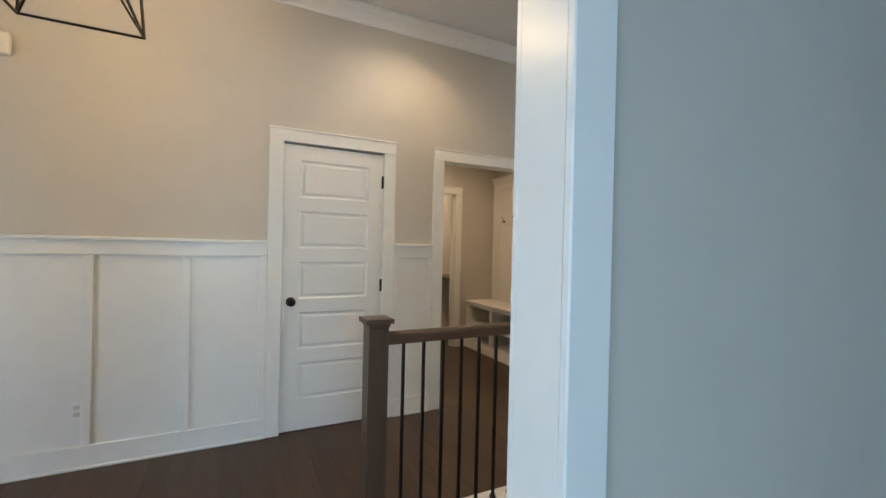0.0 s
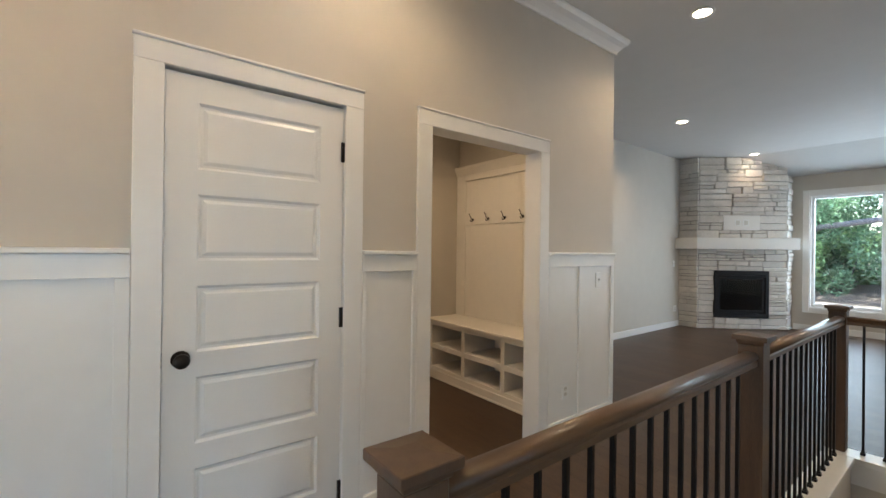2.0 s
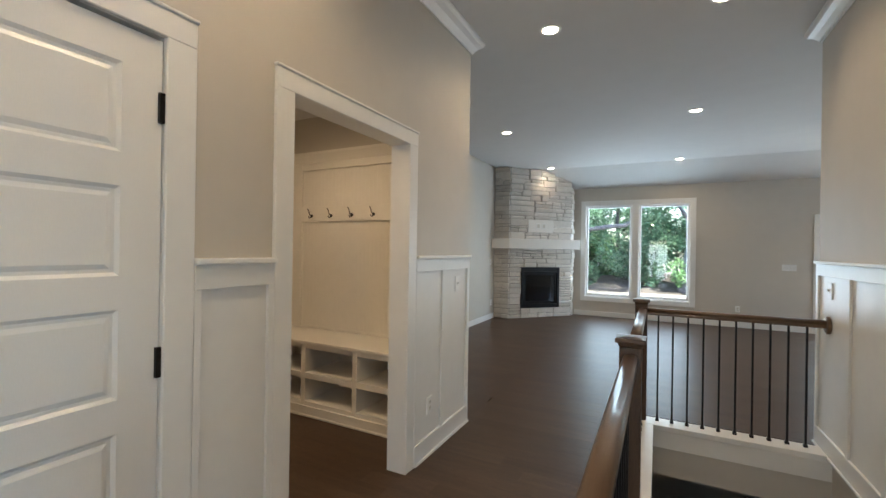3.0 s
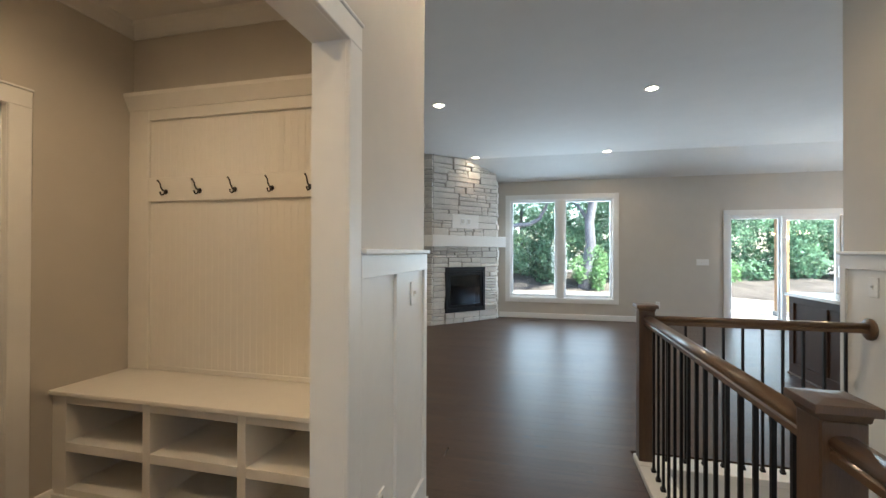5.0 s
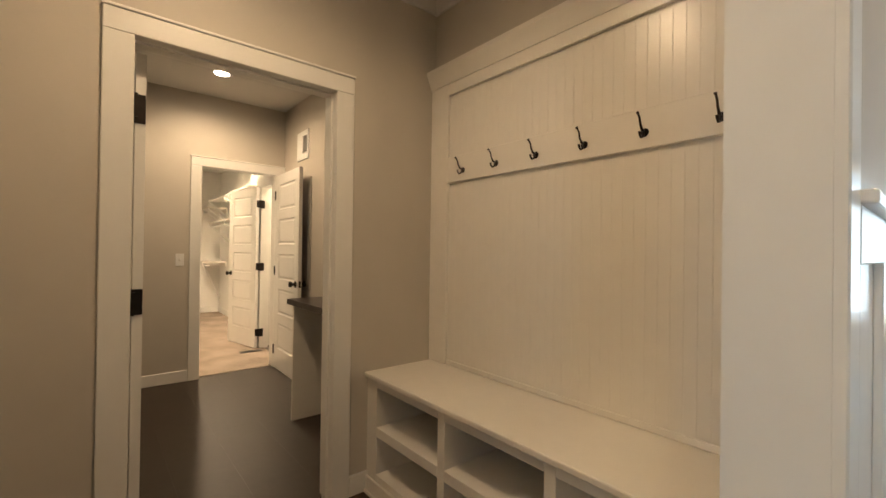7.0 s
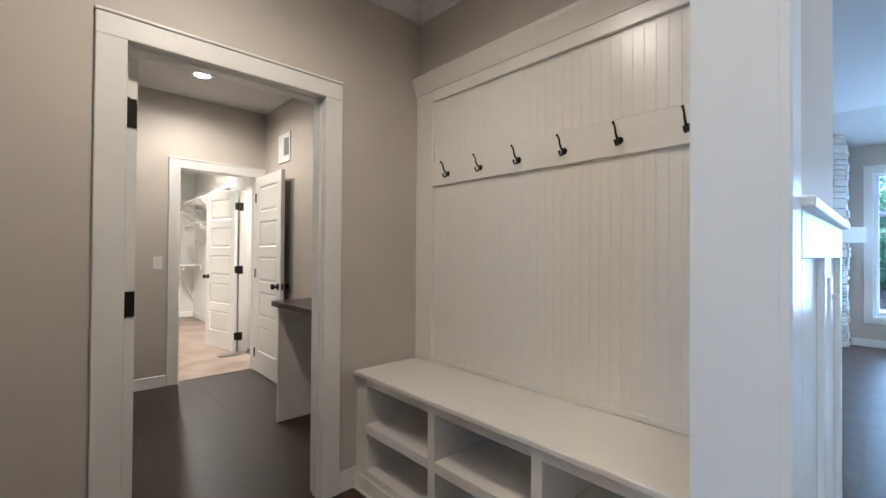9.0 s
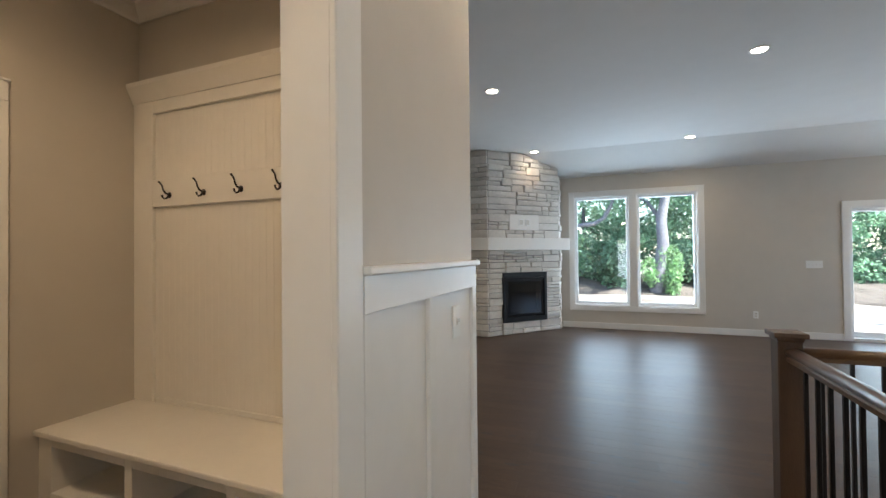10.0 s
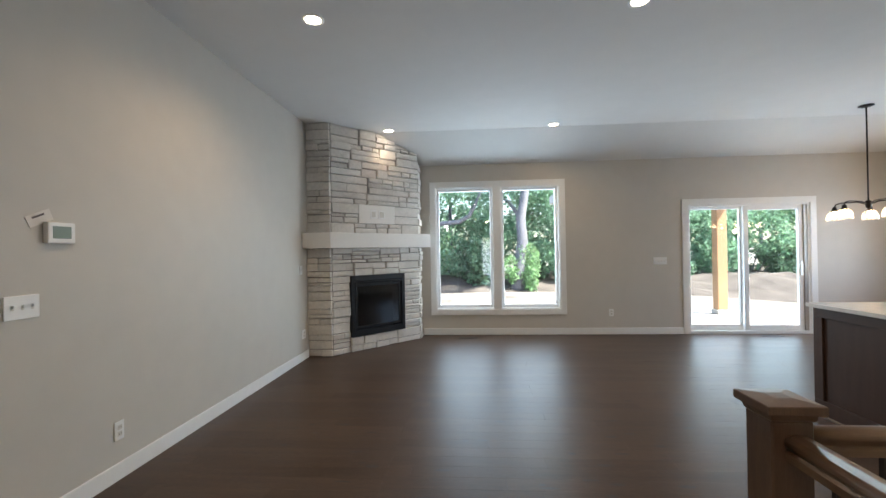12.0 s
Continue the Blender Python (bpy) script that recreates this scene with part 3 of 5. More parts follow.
# ---- wainscot ----
def wainscot(name, face, out, x0, x1, battens, label, end0=False, end1=False):
    """Panelled lower wall along x: flat backing, base, frieze, battens and a cap shelf."""
    t = thing(name, label, "wainscot", ((x0 + x1) / 2, face, 0), kind="structure")

    def y(a, b):
        return sorted((face + out * a, face + out * b))
    part("backing", bm_boxes((x0, x1, *y(0, 0.004), 0, 1.34)), M_TRIM, t)
    part("baseboard", bm_boxes((x0, x1, *y(0.004, 0.020), 0.0, 0.135), bevel=0.002), M_TRIM, t)
    part("shoe_moulding", bm_boxes((x0, x1, *y(0.020, 0.032), 0.0, 0.018), bevel=0.004), M_TRIM, t)
    part("frieze", bm_boxes((x0, x1, *y(0.004, 0.020), 1.247, 1.333), bevel=0.002), M_TRIM, t)
    part("cap", bm_boxes((x0, x1 + (0.002 if end1 else 0), *y(0, 0.038), 1.333, 1.354), bevel=0.005, seg=2), M_TRIM, t)
    for a, b in battens:
        part("batten", bm_boxes((a, b, *y(0.004, 0.019), 0.135, 1.247), bevel=0.002), M_TRIM, t)
    return t


wainscot("trim_hall_west", HALL_N, -1, -3.2, 0.234, [(-3.15, -3.10), (-2.68, -2.635), (-2.21, -2.165), (-1.70, -1.655), (-1.225, -1.18), (-0.745, -0.70), (-0.258, -0.213), (0.189, 0.234)], "white board and batten wainscot along the hall wall")
wainscot("trim_hall_mid", HALL_N, -1, 1.150, 1.473, [(1.150, 1.175), (1.448, 1.473)], "narrow white wainscot panel between door and opening")
wainscot("trim_hall_east", HALL_N, -1, 2.587, 3.43, [(2.587, 2.612), (2.952, 2.997), (3.385, 3.43)], "white board and batten wainscot at the wall's end", end1=True)
wainscot("trim_stair", HALL_S, 1, 0.606, 4.36, [(0.84, 0.885), (1.31, 1.355), (1.78, 1.825), (2.25, 2.295), (2.76, 2.805), (3.26, 3.305), (3.74, 3.785), (4.315, 4.36)], "white board and batten wainscot beside the stairwell", end1=True)


def baseboard(name, x0, x1, y0, y1, label="white painted baseboard", ends=None):
    return structure(name, bm_boxes((x0, x1, y0, y1, 0.0, 0.105), bevel=0.003), M_TRIM, label, "baseboard")


baseboard("baseboard_living_north", 3.446, 8.50, LIV_N - 0.015, LIV_N)
baseboard("baseboard_living_corner", 3.43, 3.445, HALL_N + 0.0, LIV_N)
baseboard("baseboard_living_east", LIV_E - 0.015, LIV_E, -0.458, 3.66)
baseboard("baseboard_living_far", LIV_E - 0.015, LIV_E, LIV_S, -2.463)
baseboard("baseboard_mud_north", 2.77, 2.876, MUD_N - 0.015, MUD_N)
baseboard("baseboard_mud_left", MUD_W, 1.768, MUD_N - 0.015, MUD_N)
baseboard("baseboard_back_north", 0.60, 2.451, BACK_N - 0.015, BACK_N)
baseboard("baseboard_closet_north", 2.0, 3.665, 12.485, 12.50)
baseboard("baseboard_closet_east", 3.665, 3.68, 9.06, 12.50)

# crown mouldings
CROWN = [(0, 0), (0.012, 0), (0.018, 0.018), (0.045, 0.05), (0.075, 0.072), (0.088, 0.095), (0.088, 0.115), (0, 0.115)]
MUDCROWN = [(0, 0), (0.010, 0), (0.016, 0.015), (0.045, 0.055), (0.062, 0.068), (0.068, 0.085), (0, 0.085)]
structure("trim_crown_north", bm_sweep(CROWN, (-3.2, HALL_N, CEIL - 0.117), (3.43, HALL_N, CEIL - 0.117), (0, -1, 0), 0, -1), M_TRIM, "white crown moulding ending at the wall's corner", "crown moulding")
structure("trim_crown_return", bm_sweep(CROWN, (3.43, HALL_N + 0.0, CEIL - 0.117), (3.43, HALL_N + 0.02, CEIL - 0.117), (1, 0, 0), -1, 0), M_TRIM, "short return of white crown moulding", "crown moulding")
structure("trim_crown_south", bm_sweep(CROWN, (-3.2, HALL_S, CEIL - 0.117), (4.36, HALL_S, CEIL - 0.117), (0, 1, 0), 0, -1), M_TRIM, "white crown moulding above the stairwell wall", "crown moulding")
structure("trim_crown_south_return", bm_sweep(CROWN, (4.36, HALL_S, CEIL - 0.117), (4.36, HALL_S - 0.02, CEIL - 0.117), (1, 0, 0), -1, 0), M_TRIM, "short return of white crown moulding", "crown moulding")
structure("trim_mud_crown_north", bm_sweep(MUDCROWN, (MUD_W, MUD_N, MUD_C - 0.087), (MUD_E, MUD_N, MUD_C - 0.087), (0, -1, 0), 0, 1), M_CEIL, "pale crown moulding in the mudroom", "crown moulding")
structure("trim_mud_crown_east", bm_sweep(MUDCROWN, (MUD_E, MUD_N, MUD_C - 0.087), (MUD_E, HALL_N + 0.12, MUD_C - 0.087), (-1, 0, 0), 1, 0), M_CEIL, "pale crown moulding in the mudroom", "crown moulding")

# white sill round the stairwell
structure("trim_stair_sill", bm_boxes((WELL[0], WELL[1] - 0.02, WELL[3] - 0.02, 2.19, -0.012, 0.03), (WELL[1] - 0.02, 4.20, HALL_S + 0.034, 2.19, -0.012, 0.03), bevel=0.004), M_TRIM, "white sill board along the stairwell edge", "stair sill")
structure("trim_stair_fascia", bm_boxes((WELL[0], WELL[1], WELL[3] - 0.001, WELL[3] + 0.015, -0.34, -0.012), (WELL[1] - 0.012, WELL[1] + 0.015, HALL_S + 0.002, WELL[3] - 0.002, -0.145, -0.012)), M_TRIM, "white fascia under the stairwell sill", "fascia")


# ---- stair railing ----
rail = thing("stair_railing", "brown oak railing with square newels and thin black iron balusters", "railing", (2.4, 2.12, 0))
RY, RX = 2.12, 4.13


def newel(x, y, z0=0.0):
    p = part("newel_post", bm_boxes((x - 0.046, x + 0.046, y - 0.046, y + 0.046, z0, 0.975), bevel=0.004), M_NEWEL, rail)
    c = bmesh.new()
    lv = [(0.0465, 0.974), (0.049, 0.978), (0.051, 0.990), (0.062, 0.992), (0.063, 0.995), (0.063, 1.011), (0.0615, 1.013), (0.020, 1.018)]
    rings = [[c.verts.new((x + sx * r, y + sy * r, z)) for sx, sy in ((-1, -1), (1, -1), (1, 1), (-1, 1))] for r, z in lv]
    for a, b in zip(rings, rings[1:]):
        for k in range(4):
            c.faces.new((a[k], a[(k + 1) % 4], b[(k + 1) % 4], b[k]))
    c.faces.new(rings[0][::-1]), c.faces.new(rings[-1])
    part("cap", c, M_NEWEL, p, "flat square oak cap")


newel(0.610, RY - 0.012, 0.0)
newel(2.375, RY, 0.03)
newel(RX, RY + 0.01, 0.03)
HR = [(u * 0.92, 0.012 + v * 0.77) for u, v in [(-0.030, 0.0), (0.030, 0.0), (0.030, 0.022), (0.024, 0.030), (0.033, 0.044), (0.032, 0.058), (0.022, 0.069), (0.0, 0.073), (-0.022, 0.069), (-0.032, 0.058), (-0.033, 0.044), (-0.024, 0.030), (-0.030, 0.022)]]


def handrail(a, b, mat_):
    a, b = Vector(a), Vector(b)
    d = (b - a).normalized()
    s = Vector((d.y, -d.x, 0))
    bm = bmesh.new()
    ra = [bm.verts.new(a + s * u + Vector((0, 0, v))) for u, v in HR]
    rb = [bm.verts.new(b + s * u + Vector((0, 0, v))) for u, v in HR]
    for i in range(len(HR)):
        j = (i + 1) % len(HR)
        f = bm.faces.new((ra[i], ra[j], rb[j], rb[i]))
        f.smooth = 3 <= i <= 10
    bm.faces.new(ra), bm.faces.new(rb)
    bmesh.ops.recalc_face_normals(bm, faces=bm.faces[:])
    part("handrail", bm, mat_, rail)


handrail((0.656, RY, 0.876), (2.329, RY, 0.876), M_RAIL)
handrail((2.421, RY, 0.876), (4.084, RY, 0.876), M_RAIL)
handrail((RX, 2.084, 0.876), (RX, HALL_S + 0.022, 0.876), M_RAIL_Y)
part("rosette", bm_lathe([(0.062, HALL_S + 0.004), (0.062, HALL_S + 0.016), (0.05, HALL_S + 0.024), (0.02, HALL_S + 0.026)], at=(RX, 0, 0.907), axis="y", n=24), M_RAIL, rail, "round oak rosette on the wall")
_bal = to_mesh("baluster", bm_boxes((-0.0065, 0.0065, -0.0065, 0.0065, 0.03, 0.892)), M_IRON)
_shoe = to_mesh("shoe", bm_boxes((-0.013, 0.013, -0.013, 0.013, 0.03, 0.046), (-0.010, 0.010, -0.010, 0.010, 0.046, 0.056), bevel=0.002), M_IRON)
spots = [(0.748 + 0.1032 * i, RY) for i in range(15)] + [(2.520 + 0.1032 * i, RY) for i in range(15)] + [(RX, 2.004 - 0.1045 * i) for i in range(10)]
for x, y in spots:
    b = new("baluster", _bal)
    b.parent = rail
    b.matrix_parent_inverse = Matrix.Translation(-rail.location)
    b.location = (x, y, 0)
    s = new("shoe", _shoe)
    s.parent = b


# ---- mudroom bench and hook board ----
BX, BF = MUD_E - 0.001, 2.876
bench = thing("mudroom_bench", "white built-in bench with six open cubbies below", "bench", (3.08, 4.39, 0))
Y0, Y1 = HALL_N + 0.122, MUD_N - 0.001
part("seat", bm_boxes((2.855, BX, Y0, Y1, 0.597, 0.622), bevel=0.005, seg=2), M_BENCH, bench)
part("back_panel", bm_boxes((BX - 0.012, BX, Y0, Y1, 0.0, 0.597)), M_BENCH, bench)
for a, b in ((5.155, Y1), (4.62, 4.665), (4.08, 4.125), (Y0, 3.60)):
    part("divider", bm_boxes((BF, BX - 0.012, a, b, 0.0, 0.597), bevel=0.002), M_BENCH, bench)
for a, b in ((4.665, 5.155), (4.125, 4.62), (3.60, 4.08)):
    part("shelf", bm_boxes((BF, BX - 0.012, a, b, 0.308, 0.356), bevel=0.002), M_BENCH, bench)
    part("bottom", bm_boxes((BF, BX - 0.012, a, b, 0.0, 0.118), bevel=0.002), M_BENCH, bench)
    part("top_rail", bm_boxes((BF, BF + 0.02, a, b, 0.555, 0.597), bevel=0.002), M_BENCH, bench)
part("base_moulding", bm_boxes((BF - 0.013, BF, Y0, Y1, 0.0, 0.085), bevel=0.003), M_BENCH, bench)
part("shoe_moulding", bm_boxes((BF - 0.025, BF - 0.013, Y0, Y1, 0.0, 0.018), bevel=0.004), M_BENCH, bench)

hutch = thing("hook_board", "white beadboard wall panel with a hook rail and crown top", "wall panel", (3.29, 4.39, 0.622))
_n = 38
_w = (5.17 - Y0) / _n
for i in range(_n):
    a = Y0 + _w * i
    bm = bm_prism([(3.309, a), (3.309, a + _w - 0.0001), (3.2975, a + _w - 0.0001), (3.2975, a + 0.0040), (3.2986, a + 0.0028), (3.2986, a + 0.0013), (3.2975, a + 0.0001)], 0.623, 2.20)
    part("bead_strip", bm, M_BENCH, hutch)
part("stile", bm_boxes((3.279, 3.309, 5.10, Y1, 0.623, 2.20), bevel=0.003), M_BENCH, hutch)
part("stile", bm_boxes((3.279, 3.2968, Y0, 3.60, 0.623, 2.20), bevel=0.003), M_BENCH, hutch)
part("hook_rail", bm_boxes((3.279, 3.2968, 3.60, 5.10, 1.64, 1.785), bevel=0.003), M_BENCH, hutch)
part("top_rail", bm_boxes((3.279, 3.2968, 3.60, 5.10, 2.135, 2.20), bevel=0.003), M_BENCH, hutch)
part("bottom_rail", bm_boxes((3.288, 3.2968, 3.60, 5.10, 0.623, 0.650), bevel=0.003), M_BENCH, hutch)
part("crown", bm_sweep([(0, 0), (0.034, 0), (0.038, 0.012), (0.060, 0.062), (0.068, 0.078), (0.068, 0.10), (0, 0.10)], (3.309, Y1, 2.20), (3.309, Y0, 2.20), (-1, 0, 0)), M_BENCH, hutch)


def coat_hook():
    t = thing("coat_hook", "dark metal double coat hook screwed to the white rail", "hook", (3.279, 4.97, 1.70), group="hooks on the rail")
    y, z, x = 4.97, 1.70, 3.279
    part("plate", bm_lathe([(0.0, -0.008), (0.008, -0.007), (0.014, -0.003), (0.016, 0.0)], at=(x, y, z - 0.003), axis="x", n=14), M_NICKEL, t)
    part("upper_arm", bm_tube([(x - 0.005, y, z), (x - 0.022, y, z + 0.005), (x - 0.034, y, z + 0.021), (x - 0.039, y, z + 0.041), (x - 0.050, y, z + 0.053), (x - 0.057, y, z + 0.058)], [0.005, 0.0045, 0.004, 0.0036, 0.0036, 0.0056], 8), M_NICKEL, t)
    part("lower_arm", bm_tube([(x - 0.005, y, z - 0.006), (x - 0.016, y, z - 0.021), (x - 0.028, y, z - 0.025), (x - 0.037, y, z - 0.017), (x - 0.039, y, z - 0.006)], [0.005, 0.0044, 0.004, 0.004, 0.0054], 8), M_NICKEL, t)
    return t


hook = coat_hook()
for y in (4.7275, 4.485, 4.243, 4.001, 3.760):
    copy_thing(hook, pose(3.279, y, 1.70))


# ---- ceiling lights ----
def can_light(x, y, z, watts=CAN_W, spot=150, color=None):
    t = thing("ceiling_light", "lit recessed ceiling light with a white trim ring", "ceiling light", (x, y, z), group="recessed lights")
    ring = bm_lathe([(0.082, 0.0), (0.080, -0.005), (0.062, -0.007), (0.058, -0.003), (0.058, 0.0)], at=(x, y, z), n=28)
    part("trim_ring", ring, M_PLATE, t)
    part("lens", bm_lathe([(0.057, 0.0), (0.057, -0.0035), (0.03, -0.0045)], at=(x, y, z), n=24), M_LED, t, "glowing warm lens")
    lamp = new("can_lamp", bpy.data.lights.new("can_lamp", "SPOT"))
    lamp.data.energy, lamp.data.color, lamp.data.spot_size, lamp.data.spot_blend, lamp.data.shadow_soft_size = watts, WARM, radians(spot), 0.7, 0.06
    if color:
        lamp.data.color = color
    lamp.location = (x, y, z - 0.02)
    return t


for x, y, k in ((3.54, 2.78, 0.8), (3.60, 1.65, 0.5), (6.12, 3.995, 1.25), (6.12, 1.635, 1.25), (9.0, 4.01, 0.24), (9.0, 1.69, 0.7), (1.2, 2.78, 0.85), (6.12, -0.7, 0.6)):
    can_light(x, y, CEIL, CAN_W * k, 104 if k < 0.5 else 150, (1.0, 0.70, 0.42) if k < 0.5 else None)
can_light(2.57, 7.23, MUD_C, 12.5, 168, (1.0, 0.73, 0.46))
can_light(2.1, 4.4, MUD_C, 9.2, 168, (1.0, 0.72, 0.44))
# unseen cans, added to light the closet, bathroom and back hall's west end
can_light(2.9, 10.1, MUD_C, 65)
can_light(4.2, 8.5, MUD_C, 26)
can_light(1.6, 6.4, MUD_C, 3)


# ---- lantern in the hall ----
lan = thing("lantern_pendant", "bronze open-frame lantern hanging from the hall ceiling", "pendant lamp", (-0.52, 2.24, CEIL))
LX, LY, LZ, LS = -0.517, 2.235, 2.18, 0.197
part("canopy", bm_lathe([(0.065, CEIL), (0.065, CEIL - 0.012), (0.03, CEIL - 0.028), (0.008, CEIL - 0.035)], at=(LX, LY, 0)), M_BRONZE, lan)
part("stem", bm_tube([(LX, LY, CEIL - 0.03), (LX, LY, 2.85)], 0.006), M_BRONZE, lan)
R = 0.0065
low = [(LX + sx * LS, LY + sy * LS, LZ) for sx, sy in ((-1, -1), (1, -1), (1, 1), (-1, 1))]
top = [(LX + sx * LS * 0.8, LY + sy * LS * 0.8, 2.72) for sx, sy in ((-1, -1), (1, -1), (1, 1), (-1, 1))]
for i in range(4):
    j = (i + 1) % 4
    part("bar", bm_tube([low[i], low[j]], R, 4, False), M_BRONZE, lan)
    part("bar", bm_tube([top[i], top[j]], R, 4, False), M_BRONZE, lan)
    part("bar", bm_tube([low[i], top[i]], R, 4, False), M_BRONZE, lan)
    part("brace", bm_tube([low[i], (LX, LY, 2.50)], R * 0.8, 4, False), M_BRONZE, lan)
    part("brace", bm_tube([top[i], (LX, LY, 2.86)], R, 4, False), M_BRONZE, lan)
for i in range(4):
    a = math.pi / 4 + i * math.pi / 2
    bx, by = LX + 0.07 * math.cos(a), LY + 0.07 * math.sin(a)
    part("bulb", bm_lathe([(0.006, 2.52), (0.018, 2.54), (0.020, 2.56), (0.010, 2.59), (0.002, 2.61)], at=(bx, by, 0), n=10), M_BULB, lan, "lit candle bulb")
lamp = new("lantern_lamp", bpy.data.lights.new("lantern_lamp", "POINT"))
lamp.data.energy, lamp.data.color, lamp.data.shadow_soft_size = 4.2, (1.0, 0.69, 0.33), 0.05
lamp.location = (LX, LY, 2.57)


# ---- plates, outlets and small wall things ----
def wall_plate(name, label, category, u, v, w, h, face, axis, out, marks="outlet", gang=1):
    """A cover plate centred at (u, v) on a wall; axis: the direction along the wall."""
    def bx(u0, u1, d0, d1, z0, z1):
        a, b = sorted((face + out * d0, face + out * d1))
        return (u0, u1, a, b, z0, z1) if axis == "x" else (a, b, u0, u1, z0, z1)
    at = (u, face, v) if axis == "x" else (face, u, v)
    t = thing(name, label, category, at)
    part("plate", bm_boxes(bx(u - w / 2, u + w / 2, 0.0, 0.008, v - h / 2, v + h / 2), bevel=0.0025), M_PLATE, t)
    for g in range(gang):
        c = u + (g - (gang - 1) / 2) * 0.046
        if marks == "outlet":
            for dz in (0.02, -0.02):
                r = part("receptacle", bm_boxes(bx(c - 0.016, c + 0.016, 0.008, 0.010, v + dz - 0.014, v + dz + 0.014), bevel=0.0015), M_PLASTIC, t)
                # raised dark bars paint the shade of the plug holes
                part("slots", bm_boxes(bx(c - 0.008, c - 0.006, 0.0098, 0.0106, v + dz - 0.004, v + dz + 0.006), bx(c + 0.006, c + 0.008, 0.0098, 0.0106, v + dz - 0.004, v + dz + 0.006)), M_SLOT_SHADE, r, "dark bars for the shade in the plug slots")
        elif marks == "toggle":
            part("toggle", bm_boxes(bx(c - 0.005, c + 0.005, 0.008, 0.022, v - 0.002, v + 0.012), bevel=0.002), M_PLATE, t)
            part("slot", bm_boxes(bx(c - 0.006, c + 0.006, 0.0078, 0.009, v - 0.013, v + 0.013)), M_PLASTIC, t)
    return t


FW = HALL_N - 0.004
wall_plate("outlet", "white duplex outlet on the wainscot", "outlet", -0.765, 0.34, 0.07, 0.115, FW, "x", -1)
wall_plate("outlet", "white duplex outlet low on the wainscot near the corner", "outlet", 2.80, 0.335, 0.07, 0.115, FW, "x", -1)
wall_plate("light_switch", "white toggle switch on the wainscot at the wall's end", "switch", 3.215, 1.137, 0.07, 0.115, FW, "x", -1, "toggle")
wall_plate("light_switch", "white three-gang switch plate on the living room wall", "switch", 4.98, 1.133, 0.165, 0.115, LIV_N, "x", -1, "toggle", 3)
wall_plate("outlet", "white outlet low on the living room wall", "outlet", 5.53, 0.30, 0.07, 0.115, LIV_N, "x", -1)
wall_plate("outlet", "white outlet on the wall beside the fireplace", "outlet", 8.36, 0.33, 0.11, 0.115, LIV_N, "x", -1)
wall_plate("light_switch", "white switch on the wall beside the fireplace", "switch", 8.30, 1.16, 0.07, 0.115, LIV_N, "x", -1, "toggle")
wall_plate("light_switch", "white four-gang switch plate beside the sliding door", "switch", -0.117, 1.16, 0.21, 0.115, LIV_E, "y", -1, "toggle", 4)
wall_plate("outlet", "white outlet under the window wall", "outlet", 0.65, 0.345, 0.07, 0.115, LIV_E, "y", -1)
wall_plate("light_switch", "white single switch plate in the back hall", "switch", 2.376, 1.145, 0.07, 0.115, BACK_N, "x", -1, "toggle")
wall_plate("light_switch", "white switch plate on the stairwell wainscot", "switch", 4.10, 1.15, 0.07, 0.115, HALL_S + 0.004, "x", 1, "toggle")

chime = thing("door_chime", "white plastic door chime box high on the hall wall", "door chime", (-1.168, HALL_N, 2.37))
part("cover", bm_boxes((-1.27, -1.066, HALL_N - 0.05, HALL_N - 0.006, 2.315, 2.437), bevel=0.012, seg=3), M_PLASTIC, chime)
part("base", bm_boxes((-1.262, -1.074, HALL_N - 0.008, HALL_N, 2.322, 2.430)), M_PLASTIC, chime)

th = thing("thermostat", "white thermostat with a grey-green display", "thermostat", (5.16, LIV_N, 1.50))
part("body", bm_boxes((5.087, 5.237, LIV_N - 0.030, LIV_N, 1.447, 1.557), bevel=0.006, seg=2), M_PLATE, th)
part("display", bm_boxes((5.112, 5.212, LIV_N - 0.0315, LIV_N - 0.029, 1.472, 1.537)), M_LCD, th, "grey-green display")
card = thing("paper_card", "small printed card stuck behind the thermostat", "card", (5.09, LIV_N, 1.58))
c = bm_boxes((-0.065, 0.065, -0.0012, 0, -0.03, 0.03))
bmesh.ops.transform(c, matrix=pose(5.07, LIV_N - 0.002, 1.575, 0, -24, 0), verts=c.verts)
part("sheet", c, M_CARD, card)
c = bm_boxes((-0.035, 0.03, -0.0020, -0.0012, 0.008, 0.018))
bmesh.ops.transform(c, matrix=pose(5.07, LIV_N - 0.002, 1.575, 0, -24, 0), verts=c.verts)
part("print_bar", c, M_INK, card, "dark printed bar")


# ---- back hall ----
desk = thing("desk_counter", "dark wood counter on a white end panel in the back hall", "counter", (3.1, 6.1, 0))
part("top", bm_boxes((2.87, BACK_E - 0.001, 5.50, 6.45, 0.848, 0.888), bevel=0.003), M_COUNTER, desk, "dark stained wood slab")
part("end_panel", bm_boxes((2.89, BACK_E - 0.001, 6.36, 6.38, 0.0, 0.848), bevel=0.002), M_BENCH, desk, "white end panel")
part("end_panel", bm_boxes((2.89, BACK_E - 0.001, 5.51, 5.53, 0.0, 0.848), bevel=0.002), M_BENCH, desk, "white end panel")
grille = thing("air_grille", "white metal return air grille high on the wall", "vent", (BACK_E, 7.36, 2.28))
part("frame", bm_boxes((BACK_E - 0.012, BACK_E, 7.22, 7.245, 2.14, 2.42), (BACK_E - 0.012, BACK_E, 7.365, 7.50, 2.14, 2.42), (BACK_E - 0.012, BACK_E, 7.245, 7.365, 2.14, 2.20), (BACK_E - 0.012, BACK_E, 7.245, 7.365, 2.37, 2.42)), M_PLATE, grille)
